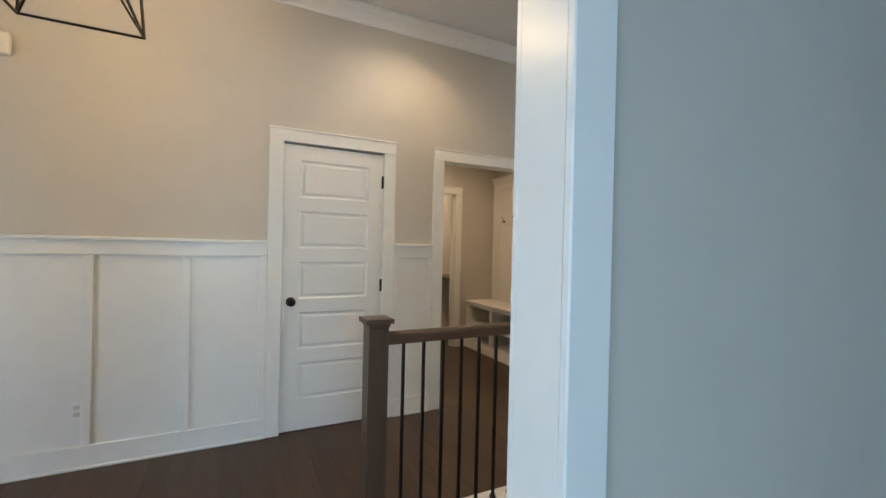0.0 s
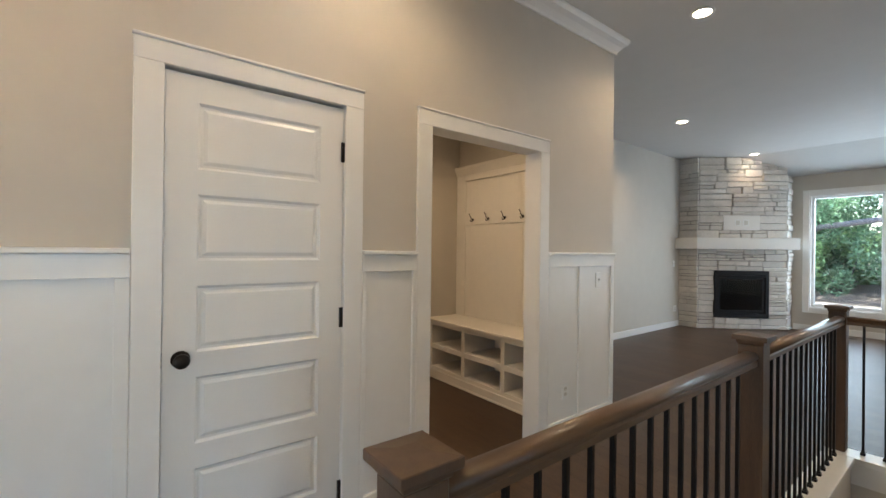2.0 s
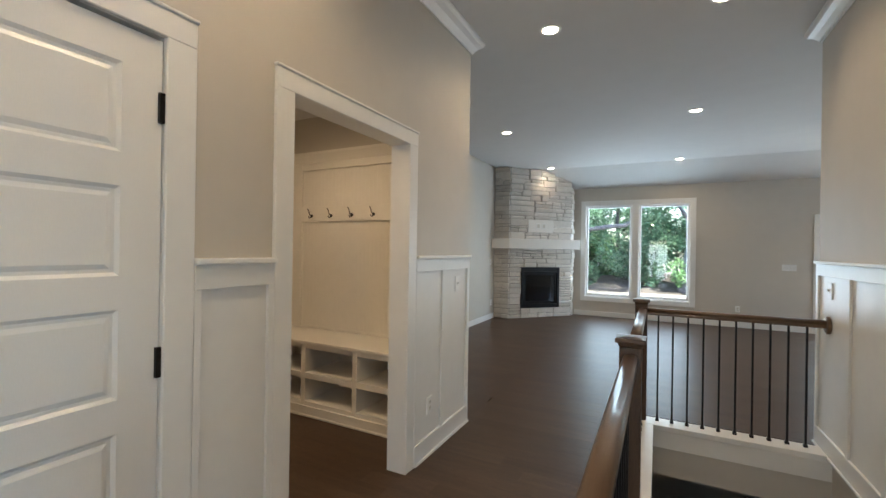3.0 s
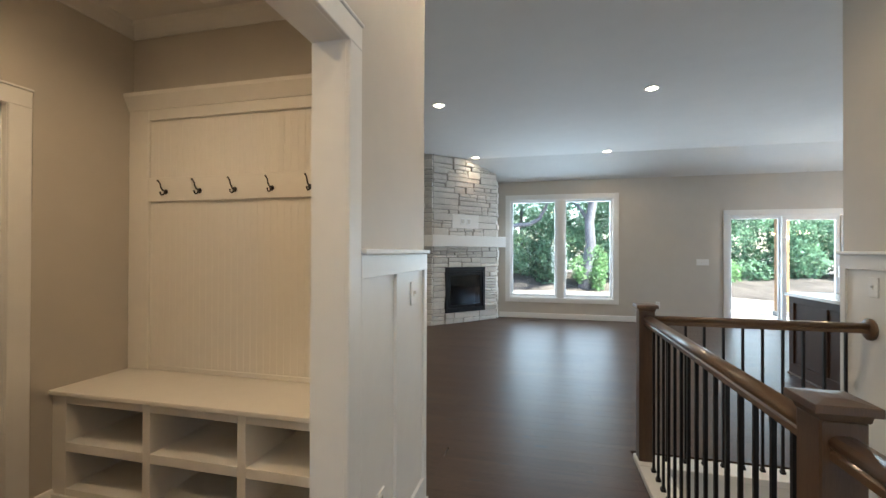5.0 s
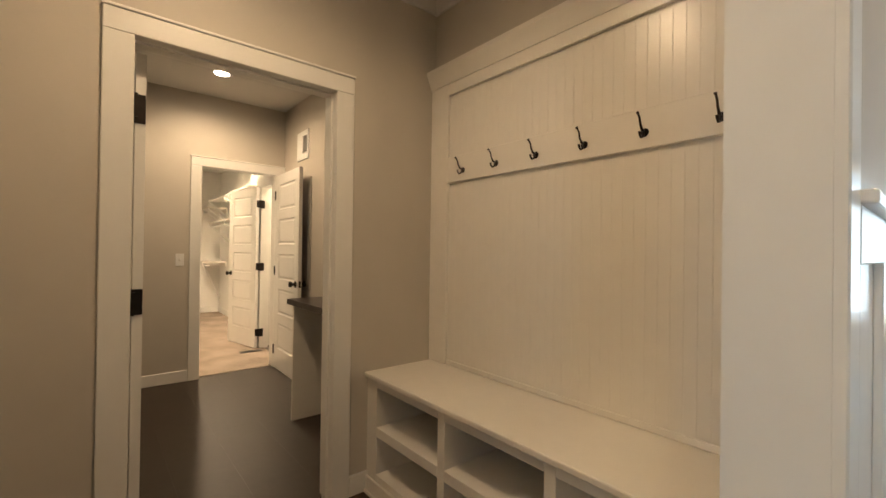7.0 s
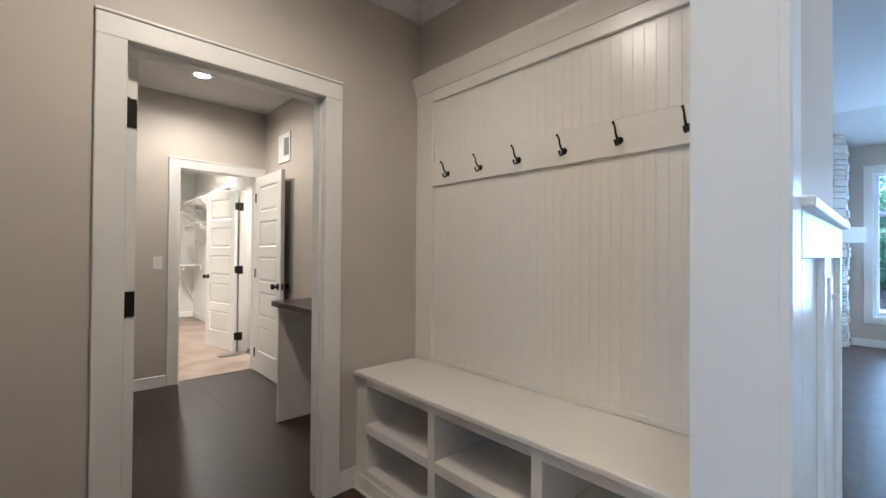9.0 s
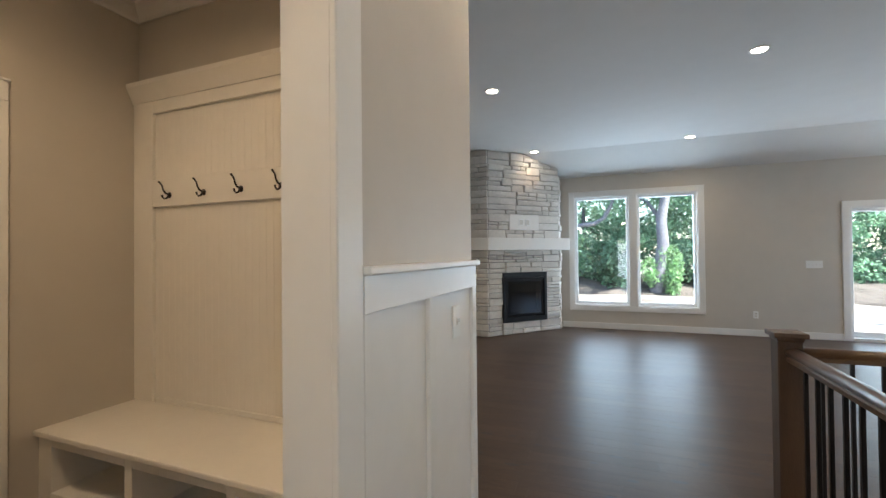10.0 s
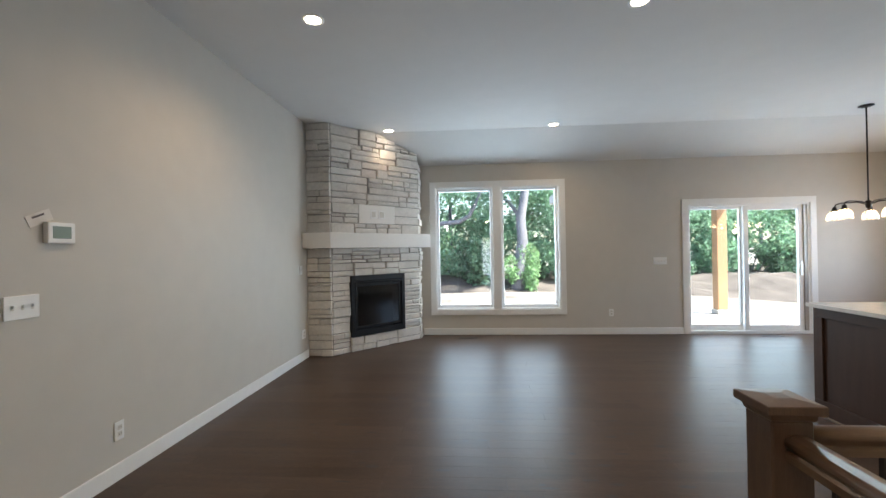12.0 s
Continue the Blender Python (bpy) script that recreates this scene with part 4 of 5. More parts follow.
# flat dark plate paints the shaded duct; the wall has no hole
part("backing", bm_boxes((BACK_E - 0.002, BACK_E, 7.245, 7.365, 2.20, 2.37)), M_SLOT_SHADE, grille, "dark plate for the shade of the duct behind the slats")
for i in range(8):
    s = bm_boxes((-0.005, 0.005, 7.245, 7.365, -0.001, 0.001))
    bmesh.ops.transform(s, matrix=pose(BACK_E - 0.006, 0, 2.21 + i * 0.021, 0, 35, 0), verts=s.verts)
    part("slat", s, M_PLATE, grille)
ep = thing("electrical_panel", "grey steel breaker panel on the back hall wall", "electrical panel", (BACK_E, 7.28, 1.39))
part("box", bm_boxes((BACK_E - 0.010, BACK_E, 7.14, 7.50, 0.86, 1.95), bevel=0.002), M_STEEL, ep)
part("door", bm_boxes((BACK_E - 0.016, BACK_E - 0.010, 7.18, 7.46, 0.92, 1.89), bevel=0.002), M_STEEL, ep)


vent = thing("ceiling_vent", "white supply vent in the mudroom ceiling", "vent", (3.05, 4.47, MUD_C))
part("frame", bm_boxes((2.93, 2.96, 4.32, 4.62, MUD_C - 0.008, MUD_C), (3.16, 3.19, 4.32, 4.62, MUD_C - 0.008, MUD_C), (2.96, 3.16, 4.32, 4.35, MUD_C - 0.008, MUD_C), (2.96, 3.16, 4.59, 4.62, MUD_C - 0.008, MUD_C)), M_PLATE, vent)
# flat dark plate instead of a duct, its shade put into the colour
part("backing", bm_boxes((2.96, 3.16, 4.35, 4.59, MUD_C - 0.002, MUD_C)), M_SLOT_SHADE, vent, "dark plate for the shade of the duct behind the slats")
for i in range(9):
    sl = bm_boxes((2.96, 3.16, -0.009, 0.009, -0.001, 0.001))
    bmesh.ops.transform(sl, matrix=pose(0, 4.365 + 0.026 * i, MUD_C - 0.006, 30, 0, 0), verts=sl.verts)
    part("slat", sl, M_PLATE, vent)


# ---- closet ----
def closet_shelf(z, y0, y1, drops, label, hang=True):
    """A shelf along the closet's side wall, on sloping braces (y, drop)."""
    t = thing("closet_shelf", label, "shelf", (3.68, (y0 + y1) / 2, z), group="closet shelves")
    part("board", bm_boxes((3.35, 3.679, y0, y1, z, z + 0.02), bevel=0.002), M_BENCH, t)
    part("cleat", bm_boxes((3.66, 3.679, y0, y1, z - 0.07, z), bevel=0.002), M_BENCH, t)
    if hang:
        part("rod", bm_tube([(3.40, y0, z - 0.06), (3.40, y1, z - 0.06)], 0.016), M_PLATE, t, "white hanging rod")
    for y, drop in drops:
        part("bracket", bm_tube([(3.36, y, z - 0.012), (3.668, y, z - drop)], 0.012, 6), M_PLATE, t, "white sloping brace")
        part("rod_hook", bm_tube([(3.37, y, z - 0.015), (3.352, y, z - 0.05), (3.372, y, z - 0.085), (3.40, y, z - 0.082)], 0.007, 6), M_PLATE, t)
    return t


closet_shelf(2.00, 11.95, 12.484, [(12.40, 0.26), (12.0, 0.26)], "short white closet shelf with hanging rod and brace")
closet_shelf(0.99, 11.95, 12.484, [(12.40, 0.70)], "low white closet shelf with hanging rod and long brace")
closet_shelf(1.70, 9.3, 11.86, [(11.8, 0.34), (10.7, 0.34), (9.6, 0.34)], "long white closet shelf with hanging rod and braces")
closet_shelf(2.10, 9.3, 11.86, [(11.8, 0.30), (10.7, 0.30)], "long high white closet shelf", False)
reg = thing("floor_register", "dark floor register in the closet carpet", "vent", (3.2, 8.75, 0))
part("grille", bm_boxes((3.12, 3.36, 8.66, 8.76, 0.006, 0.010), bevel=0.001), M_BRONZE, reg)
reg = thing("floor_register", "dark floor register below the window", "vent", (9.78, 2.92, 0))
part("grille", bm_boxes((9.62, 9.72, 2.78, 3.08, 0.0, 0.004), bevel=0.001), M_BRONZE, reg)
reg = thing("floor_register", "dark floor register before the sliding door", "vent", (9.88, -1.69, 0))
part("grille", bm_boxes((9.72, 9.82, -1.80, -1.50, 0.0, 0.004), bevel=0.001), M_BRONZE, reg)
van = thing("bathroom_vanity", "white bathroom vanity with a pale top", "vanity", (4.6, 8.7, 0))
part("body", bm_boxes((3.9, 4.99, 8.5, 8.95, 0.0, 0.82), bevel=0.003), M_BENCH, van)
part("top", bm_boxes((3.88, 4.99, 8.47, 8.95, 0.82, 0.85), bevel=0.003), M_QUARTZ, van)


# ---- kitchen island ----
isl = thing("kitchen_island", "dark espresso island with shaker panels and pale quartz top", "kitchen island", (5.7, -0.4, 0))
IX0, IX1, IY0, IY1 = 4.95, 6.70, -0.85, 0.09
part("body", bm_boxes((IX0, IX1, IY0, IY1 - 0.018, 0.0, 0.865)), M_ISLAND, isl)
part("top_rail", bm_boxes((IX0, IX1, IY1 - 0.018, IY1, 0.79, 0.865), bevel=0.002), M_ISLAND, isl)
part("bottom_rail", bm_boxes((IX0, IX1, IY1 - 0.018, IY1, 0.0, 0.13), bevel=0.002), M_ISLAND, isl)
x = IX1
for w in (0.085, 0.09, 0.09, 0.085):
    part("stile", bm_boxes((x - w, x, IY1 - 0.018, IY1, 0.13, 0.79), bevel=0.002), M_ISLAND, isl)
    x -= 0.555
part("shoe_moulding", bm_boxes((IX0, IX1 + 0.01, IY1, IY1 + 0.012, 0.0, 0.02), bevel=0.004), M_RAIL, isl, "brown shoe moulding")
part("countertop", bm_boxes((IX0 - 0.03, IX1 + 0.035, IY0 - 0.03, IY1 + 0.03, 0.866, 0.898), bevel=0.003), M_QUARTZ, isl, "pale quartz slab")


# ---- chandelier ----
ch = thing("chandelier", "bronze five-arm chandelier with lit seeded glass shades", "chandelier", (8.70, -2.12, CEIL))
CX, CY = 8.70, -2.12
part("canopy", bm_lathe([(0.075, CEIL), (0.078, CEIL - 0.010), (0.05, CEIL - 0.022), (0.012, CEIL - 0.03)], at=(CX, CY, 0)), M_BRONZE, ch)
part("rod", bm_tube([(CX, CY, CEIL - 0.02), (CX, CY, 1.910)], 0.009), M_BRONZE, ch)
part("hub", bm_lathe([(0.012, 1.920), (0.03, 1.910), (0.034, 1.870), (0.028, 1.830), (0.012, 1.810)], at=(CX, CY, 0)), M_BRONZE, ch)
for i in range(5):
    a = math.radians(100 + 72 * i)
    ca, sa = math.cos(a), math.sin(a)
    ex, ey = CX + 0.34 * ca, CY + 0.34 * sa
    part("arm", bm_tube([(CX + 0.02 * ca, CY + 0.02 * sa, 1.870), (CX + 0.10 * ca, CY + 0.10 * sa, 1.905), (CX + 0.27 * ca, CY + 0.27 * sa, 1.910), (CX + 0.325 * ca, CY + 0.325 * sa, 1.895), (ex, ey, 1.850)], 0.008), M_BRONZE, ch)
    part("socket", bm_lathe([(0.014, 1.865), (0.026, 1.855), (0.026, 1.825), (0.04, 1.815), (0.04, 1.805)], at=(ex, ey, 0), n=14), M_BRONZE, ch)
    sh = bm_lathe([(0.035, 1.812), (0.062, 1.795), (0.078, 1.765), (0.084, 1.720), (0.085, 1.685), (0.082, 1.685), (0.081, 1.720), (0.075, 1.763), (0.060, 1.791), (0.034, 1.808)], at=(ex, ey, 0), n=20)
    shade = part("shade", sh, M_SHADE, ch, "seeded clear glass shade")
    shade.visible_shadow = False
    part("bulb", bm_lathe([(0.012, 1.805), (0.018, 1.785), (0.030, 1.755), (0.028, 1.730), (0.012, 1.715)], at=(ex, ey, 0), n=12), M_BULB, ch, "lit bulb")
lamp = new("chandelier_lamp", bpy.data.lights.new("chandelier_lamp", "POINT"))
lamp.data.energy, lamp.data.color, lamp.data.shadow_soft_size = 1.4, (1.0, 0.74, 0.45), 0.05
lamp.location = (CX, CY, 1.65)


# ---- window and sliding door ----
def frame_yz(x0, x1, y0, y1, z0, z1, w, wb=None):
    wb = wb or w
    return [(x0, x1, y0, y0 + w, z0, z1), (x0, x1, y1 - w, y1, z0, z1), (x0, x1, y0 + w, y1 - w, z0, z0 + wb), (x0, x1, y0 + w, y1 - w, z1 - w, z1)]


win = thing("window_1", "large double window with white casing and vinyl frames", "window", (LIV_E, 2.43, 0.3), kind="structure")
WY0, WY1, WZ0, WZ1 = 1.438, 3.4425, 0.414, 2.409
for nm, b in zip(("side_casing", "side_casing", "apron", "head_casing"), frame_yz(LIV_E - 0.019, LIV_E, WY0 - 0.092, WY1 + 0.092, WZ0 - 0.092, WZ1 + 0.092, 0.092)):
    part(nm, bm_boxes(b, bevel=0.003), M_TRIM, win)
part("cap_bead", bm_boxes((LIV_E - 0.027, LIV_E - 0.019, WY0 - 0.095, WY1 + 0.095, WZ1 + 0.078, WZ1 + 0.094), bevel=0.002), M_TRIM, win)
part("jamb_liner", bm_boxes(*frame_yz(LIV_E, LIV_E + 0.12, WY0, WY1, WZ0, WZ1, 0.016)), M_TRIM, win)
part("mullion", bm_boxes((LIV_E - 0.015, LIV_E + 0.12, 2.37, 2.51, WZ0, WZ1), bevel=0.003), M_TRIM, win)
for a, b in ((WY0 + 0.016, 2.37), (2.51, WY1 - 0.016)):
    fr = part("window_frame", bm_boxes(*frame_yz(LIV_E + 0.06, LIV_E + 0.12, a, b, WZ0 + 0.016, WZ1 - 0.016, 0.042, 0.05), bevel=0.004), M_VINYL, win)
    p = part("pane", bm_boxes((LIV_E + 0.088, LIV_E + 0.092, a + 0.04, b - 0.04, WZ0 + 0.06, WZ1 - 0.056)), M_PANE, fr, "clear window glass")
    p.visible_shadow = False

sd = thing("sliding_door", "white vinyl sliding patio door with two glass panels", "sliding door", (LIV_E, -1.56, 0), kind="structure")
SY0, SY1, SZ1 = -2.369, -0.552, 2.035
for nm, b in (("side_casing", (LIV_E - 0.019, LIV_E, SY0 - 0.092, SY0, 0, SZ1)), ("side_casing", (LIV_E - 0.019, LIV_E, SY1, SY1 + 0.092, 0, SZ1)), ("head_casing", (LIV_E - 0.019, LIV_E, SY0 - 0.092, SY1 + 0.092, SZ1, SZ1 + 0.09))):
    part(nm, bm_boxes(b, bevel=0.003), M_TRIM, sd)
part("frame", bm_boxes((LIV_E, LIV_E + 0.14, SY0, SY0 + 0.03, 0, SZ1), (LIV_E, LIV_E + 0.14, SY1 - 0.024, SY1, 0, SZ1), (LIV_E, LIV_E + 0.14, SY0 + 0.03, SY1 - 0.03, SZ1 - 0.03, SZ1), (LIV_E - 0.01, LIV_E + 0.14, SY0 + 0.03, SY1 - 0.03, 0, 0.045)), M_VINYL, sd)
part("track", bm_boxes((LIV_E + 0.01, LIV_E + 0.05, SY0 + 0.03, SY0 + 0.08, 0.045, SZ1 - 0.03)), M_TRACK, sd, "brown side track")
for x0, a, b, nm in ((LIV_E + 0.075, -1.412, SY1 - 0.024, "fixed_panel"), (LIV_E + 0.03, SY0 + 0.08, -1.407, "sliding_panel")):
    fr = part(nm, bm_boxes(*frame_yz(x0, x0 + 0.04, a, b, 0.045, SZ1 - 0.03, 0.044 if nm == "fixed_panel" else 0.072, 0.085), bevel=0.003), M_VINYL, sd)
    p = part("pane", bm_boxes((x0 + 0.018, x0 + 0.022, a + 0.042, b - 0.042, 0.125, SZ1 - 0.07)), M_PANE, fr, "clear glass")
    p.visible_shadow = False
part("handle", bm_boxes((LIV_E - 0.012, LIV_E + 0.028, SY0 + 0.105, SY0 + 0.125, 0.90, 1.12), bevel=0.005), M_VINYL, sd)

# plain front door glass and front room window, which light the hall from behind
for nm, lab, bx in (("window_2", "plain glazed front door", [(-3.29, -3.23, 1.5, 1.62, 0, 2.1), (-3.29, -3.23, 2.38, 2.5, 0, 2.1), (-3.29, -3.23, 1.62, 2.38, 0, 0.25), (-3.29, -3.23, 1.62, 2.38, 1.98, 2.1)]), ("window_3", "plain front room window", [(-3.29, -3.23, -2.4, -2.33, 0.6, 2.2), (-3.29, -3.23, -0.47, -0.4, 0.6, 2.2), (-3.29, -3.23, -2.33, -0.47, 0.6, 0.67), (-3.29, -3.23, -2.33, -0.47, 2.13, 2.2)]), ("window_5", "plain dining room window", [(7.9, 7.97, LIV_S - 0.09, LIV_S - 0.03, 0.85, 2.25), (9.23, 9.3, LIV_S - 0.09, LIV_S - 0.03, 0.85, 2.25), (7.97, 9.23, LIV_S - 0.09, LIV_S - 0.03, 0.85, 0.92), (7.97, 9.23, LIV_S - 0.09, LIV_S - 0.03, 2.18, 2.25)]), ("window_4", "plain narrow front room window", [(-1.1, -1.03, -3.29, -3.23, 0.6, 2.2), (0.03, 0.1, -3.29, -3.23, 0.6, 2.2), (-1.03, 0.03, -3.29, -3.23, 0.6, 0.67), (-1.03, 0.03, -3.29, -3.23, 2.13, 2.2)])):
    t = thing(nm, lab, "window", (bx[0][0], bx[0][2], bx[0][4]), kind="structure")
    part("window_frame", bm_boxes(*bx), M_TRIM, t)


# ---- fireplace ----
P, Q = Vector((8.535, 4.712)), Vector((9.637, 3.682))
U = (Q - P).normalized()
NRM = Vector((U.y, -U.x))
if NRM.x > 0:
    NRM = -NRM
DLEN = (Q - P).length
fp = thing("fireplace", "pale stacked limestone corner fireplace with a white mantel and black insert", "fireplace", (9.2, 4.4, 0))
# the core: mortar bed behind the stones, open where the firebox sits
IN = 0.035


def at_face(f, s, d, z):
    """A point on stone face f: s along it, d outwards."""
    if f == 0:
        return Vector((8.512 - d, LIV_N - s, z))
    if f == 1:
        p = P + U * s + NRM * d
        return Vector((p.x, p.y, z))
    return Vector((9.637 + s, 3.682 - d, z))


FB = (0.277, 1.198, 0.205, 1.05)
pl = []
for s0, s1, z0, z1 in ((0.02, FB[0], 0, 2.795), (FB[1], DLEN, 0, 2.795), (FB[0], FB[1], FB[3], 2.795), (FB[0], FB[1], 0, FB[2])):
    a, b = P + U * s0 - NRM * IN, P + U * s1 - NRM * IN
    c, d = P + U * s1 - NRM * 0.30, P + U * s0 - NRM * 0.30
    pl.append((a, b, c, d, z0, z1))
bm = bmesh.new()
for a, b, c, d, z0, z1 in pl:
    t = bm_prism([tuple(v) for v in (a, b, c, d)], z0, z1)
    me = bpy.data.meshes.new("t")
    t.to_mesh(me)
    bm.from_mesh(me)
    t.free()
    bpy.data.meshes.remove(me)
for bx in (bm_boxes((8.512 + IN, 8.8, 4.712, LIV_N - 0.001, 0, CEIL - 0.001)), bm_boxes((9.637, LIV_E - 0.001, 3.682 + IN, 3.98, 0, EAVE_Z - 0.002))):
    me = bpy.data.meshes.new("t")
    bx.to_mesh(me)
    bm.from_mesh(me)
    bx.free()
    bpy.data.meshes.remove(me)
bmesh.ops.recalc_face_normals(bm, faces=bm.faces[:])
part("mortar_core", bm, M_MORTAR, fp, "grey mortar behind the stones")
# upper core that follows the ceiling
bm = bmesh.new()
for s, top in ((0.02, None), ((CREASE_X - P.x) / U.x, None), (DLEN, None)):
    for dd in (IN, 0.30):
        p = P + U * s - NRM * dd
        q = P + U * s - NRM * IN
        for z in (2.79, ceil_z(q.x + 0.22) - 0.002):
            bm.verts.new((p.x, p.y, max(z, 2.79)))
bmesh.ops.convex_hull(bm, input=bm.verts[:])
part("mortar_core", bm, M_MORTAR, fp, "grey mortar behind the upper stones")

rng = random.Random(7)


def stone(f, s0, s1, z0, z1, kind):
    """One rough-faced stone: its face bulges a little and its corners are uneven."""
    g = 0.0033
    s0, s1, z0, z1 = s0 + g, s1 - g, z0 + g, z1 - g
    if s1 - s0 < 0.02 or z1 - z0 < 0.015:
        return
    dep = rng.uniform(-0.018, 0.020)
    j = lambda k: rng.uniform(-k, k)
    top0 = min(z1, ceil_z(at_face(f, s0, 0, 0).x) - 0.002)
    top1 = min(z1, ceil_z(at_face(f, s1, 0, 0).x) - 0.002)
    if min(top0, top1) < z0 + 0.012:
        return
    bm = bmesh.new()
    c = min(0.006, (z1 - z0) * 0.18)
    back = [(s0, z0), (s1, z0), (s1, top1), (s0, top0)]
    bv = [bm.verts.new(at_face(f, s, -IN - 0.01, z)) for s, z in back]
    mv = [bm.verts.new(at_face(f, s + j(0.0025), dep - 0.011 + j(0.002), z + (j(0.0025) if z < z1 - 0.001 and top0 == z1 else 0))) for s, z in back]
    ins = [(s0 + c + abs(j(0.005)), z0 + c + j(0.003)), (s1 - c - abs(j(0.005)), z0 + c + j(0.003)), (s1 - c - abs(j(0.005)), top1 - c + j(0.003)), (s0 + c + abs(j(0.005)), top0 - c + j(0.003))]
    fv = [bm.verts.new(at_face(f, s, dep + j(0.004), z)) for s, z in ins]
    sm = (s0 + s1) / 2 + j((s1 - s0) * 0.2)
    cv = bm.verts.new(at_face(f, sm, dep + rng.uniform(0.001, 0.009), (z0 + min(top0, top1)) / 2 + j(0.008)))
    for a, b in ((bv, mv), (mv, fv)):
        for k in range(4):
            bm.faces.new((a[k], a[(k + 1) % 4], b[(k + 1) % 4], b[k]))
    for k in range(4):
        bm.faces.new((fv[k], fv[(k + 1) % 4], cv))
    bmesh.ops.recalc_face_normals(bm, faces=bm.faces[:])
    part("stone", bm, M_STONE, fp)


def lay(f, s0, s1, z0, z1):
    """Cut a rectangle of a face into stones of uneven length and height, as in random ashlar."""
    w, h = s1 - s0, z1 - z0
    if w > 0.60 or (w > 0.26 and h < 0.16 and w / h > 3.2 and rng.random() < 0.5):
        m = s0 + w * rng.uniform(0.36, 0.64)
        lay(f, s0, m, z0, z1), lay(f, m, s1, z0, z1)
    elif h > 0.15 or (h > 0.10 and w > 0.16 and rng.random() < 0.42):
        m = z0 + h * rng.uniform(0.36, 0.64)
        lay(f, s0, s1, z0, m), lay(f, s0, s1, m, z1)
    else:
        stone(f, s0, s1, z0, z1, 0)


MZ0, MZ1 = 1.437, 1.64
PLQ = (0.42, 1.04, 1.783, 2.05)
for f, length in ((0, LIV_N - 4.712 - 0.001), (1, DLEN), (2, LIV_E - 9.637 - 0.002)):
    cuts = [0.0, FB[2], 0.42, 0.63, 0.86, FB[3], 1.23, MZ0]
    cuts2 = [MZ1, PLQ[2], PLQ[3], 2.21, 2.44, 2.66, 2.88, CEIL - 0.003]
    for cs in (cuts, cuts2):
        for z0, z1 in zip(cs, cs[1:]):
            if f == 1 and FB[2] <= z0 + 1e-6 and z1 <= FB[3] + 1e-6:
                lay(1, 0, FB[0], z0, z1), lay(1, FB[1], length, z0, z1)
            elif f == 1 and PLQ[2] <= z0 + 1e-6 and z1 <= PLQ[3] + 1e-6:
                lay(1, 0, PLQ[0], z0, z1), lay(1, PLQ[1], length, z0, z1)
            else:
                lay(f, 0, length, z0, z1)


def on_diag(boxes, bevel=0.0):
    """Boxes (s0, s1, d0, d1, z0, z1) on the diagonal face."""
    bm = bm_boxes(*boxes, bevel=bevel)
    for v in bm.verts:
        p = P + U * v.co.x + NRM * v.co.y
        v.co = (p.x, p.y, v.co.z)
    bmesh.ops.recalc_face_normals(bm, faces=bm.faces[:])
    return bm


# mantel beam wrapping the corner
mt = part("mantel", bm_prism([(8.36, LIV_N - 0.002), (8.36, 4.668), (9.62, 3.498), (9.735, 3.622), (LIV_E - 0.002, 3.665), (LIV_E - 0.002, LIV_N - 0.002)], MZ0, MZ1, 0.004), M_MANTEL, fp, "thick white painted mantel beam")
part("wall_panel", on_diag([(PLQ[0], PLQ[1], -0.03, 0.012, PLQ[2], PLQ[3])], 0.003), M_MANTEL, fp, "white panel with outlets above the mantel")
for s in (0.66, 0.80):
    o = part("outlet", on_diag([(s - 0.05, s + 0.05, 0.012, 0.017, 1.855, 1.975)], 0.002), M_PLATE, fp, "white outlet plate")
    part("receptacle", on_diag([(s - 0.03, s + 0.03, 0.017, 0.019, 1.875, 1.955)], 0.002), M_PLASTIC, o)
a, b, c, d = FB
ins = part("firebox", on_diag([(a, b, -0.28, -0.27, c, d), (a, a + 0.02, -0.27, 0.0, c, d), (b - 0.02, b, -0.27, 0.0, c, d), (a + 0.02, b - 0.02, -0.27, 0.0, d - 0.02, d), (a + 0.02, b - 0.02, -0.27, 0.0, c, c + 0.02)]), M_FIREIN, fp, "near-black fire chamber")
sur = part("surround", on_diag([(a, a + 0.055, 0.0, 0.022, c, d), (b - 0.055, b, 0.0, 0.022, c, d), (a + 0.055, b - 0.055, 0.0, 0.022, d - 0.075, d), (a + 0.055, b - 0.055, 0.0, 0.022, c, c + 0.085)], 0.003), M_FIREBOX, fp, "black steel surround")
part("inner_frame", on_diag([(a + 0.075, a + 0.105, -0.02, 0.004, c + 0.105, d - 0.125), (b - 0.105, b - 0.075, -0.02, 0.004, c + 0.105, d - 0.125), (a + 0.105, b - 0.105, -0.02, 0.004, d - 0.155, d - 0.125), (a + 0.105, b - 0.105, -0.02, 0.004, c + 0.105, c + 0.135)], 0.002), M_FIREBOX, sur)
part("hood_lip", on_diag([(a + 0.055, b - 0.055, -0.03, 0.03, d - 0.115, d - 0.085)], 0.004), M_FIREBOX, sur)
part("fire_glass", on_diag([(a + 0.10, b - 0.10, -0.012, -0.008, c + 0.13, d - 0.15)]), M_FGLASS, fp, "dark fire glass")


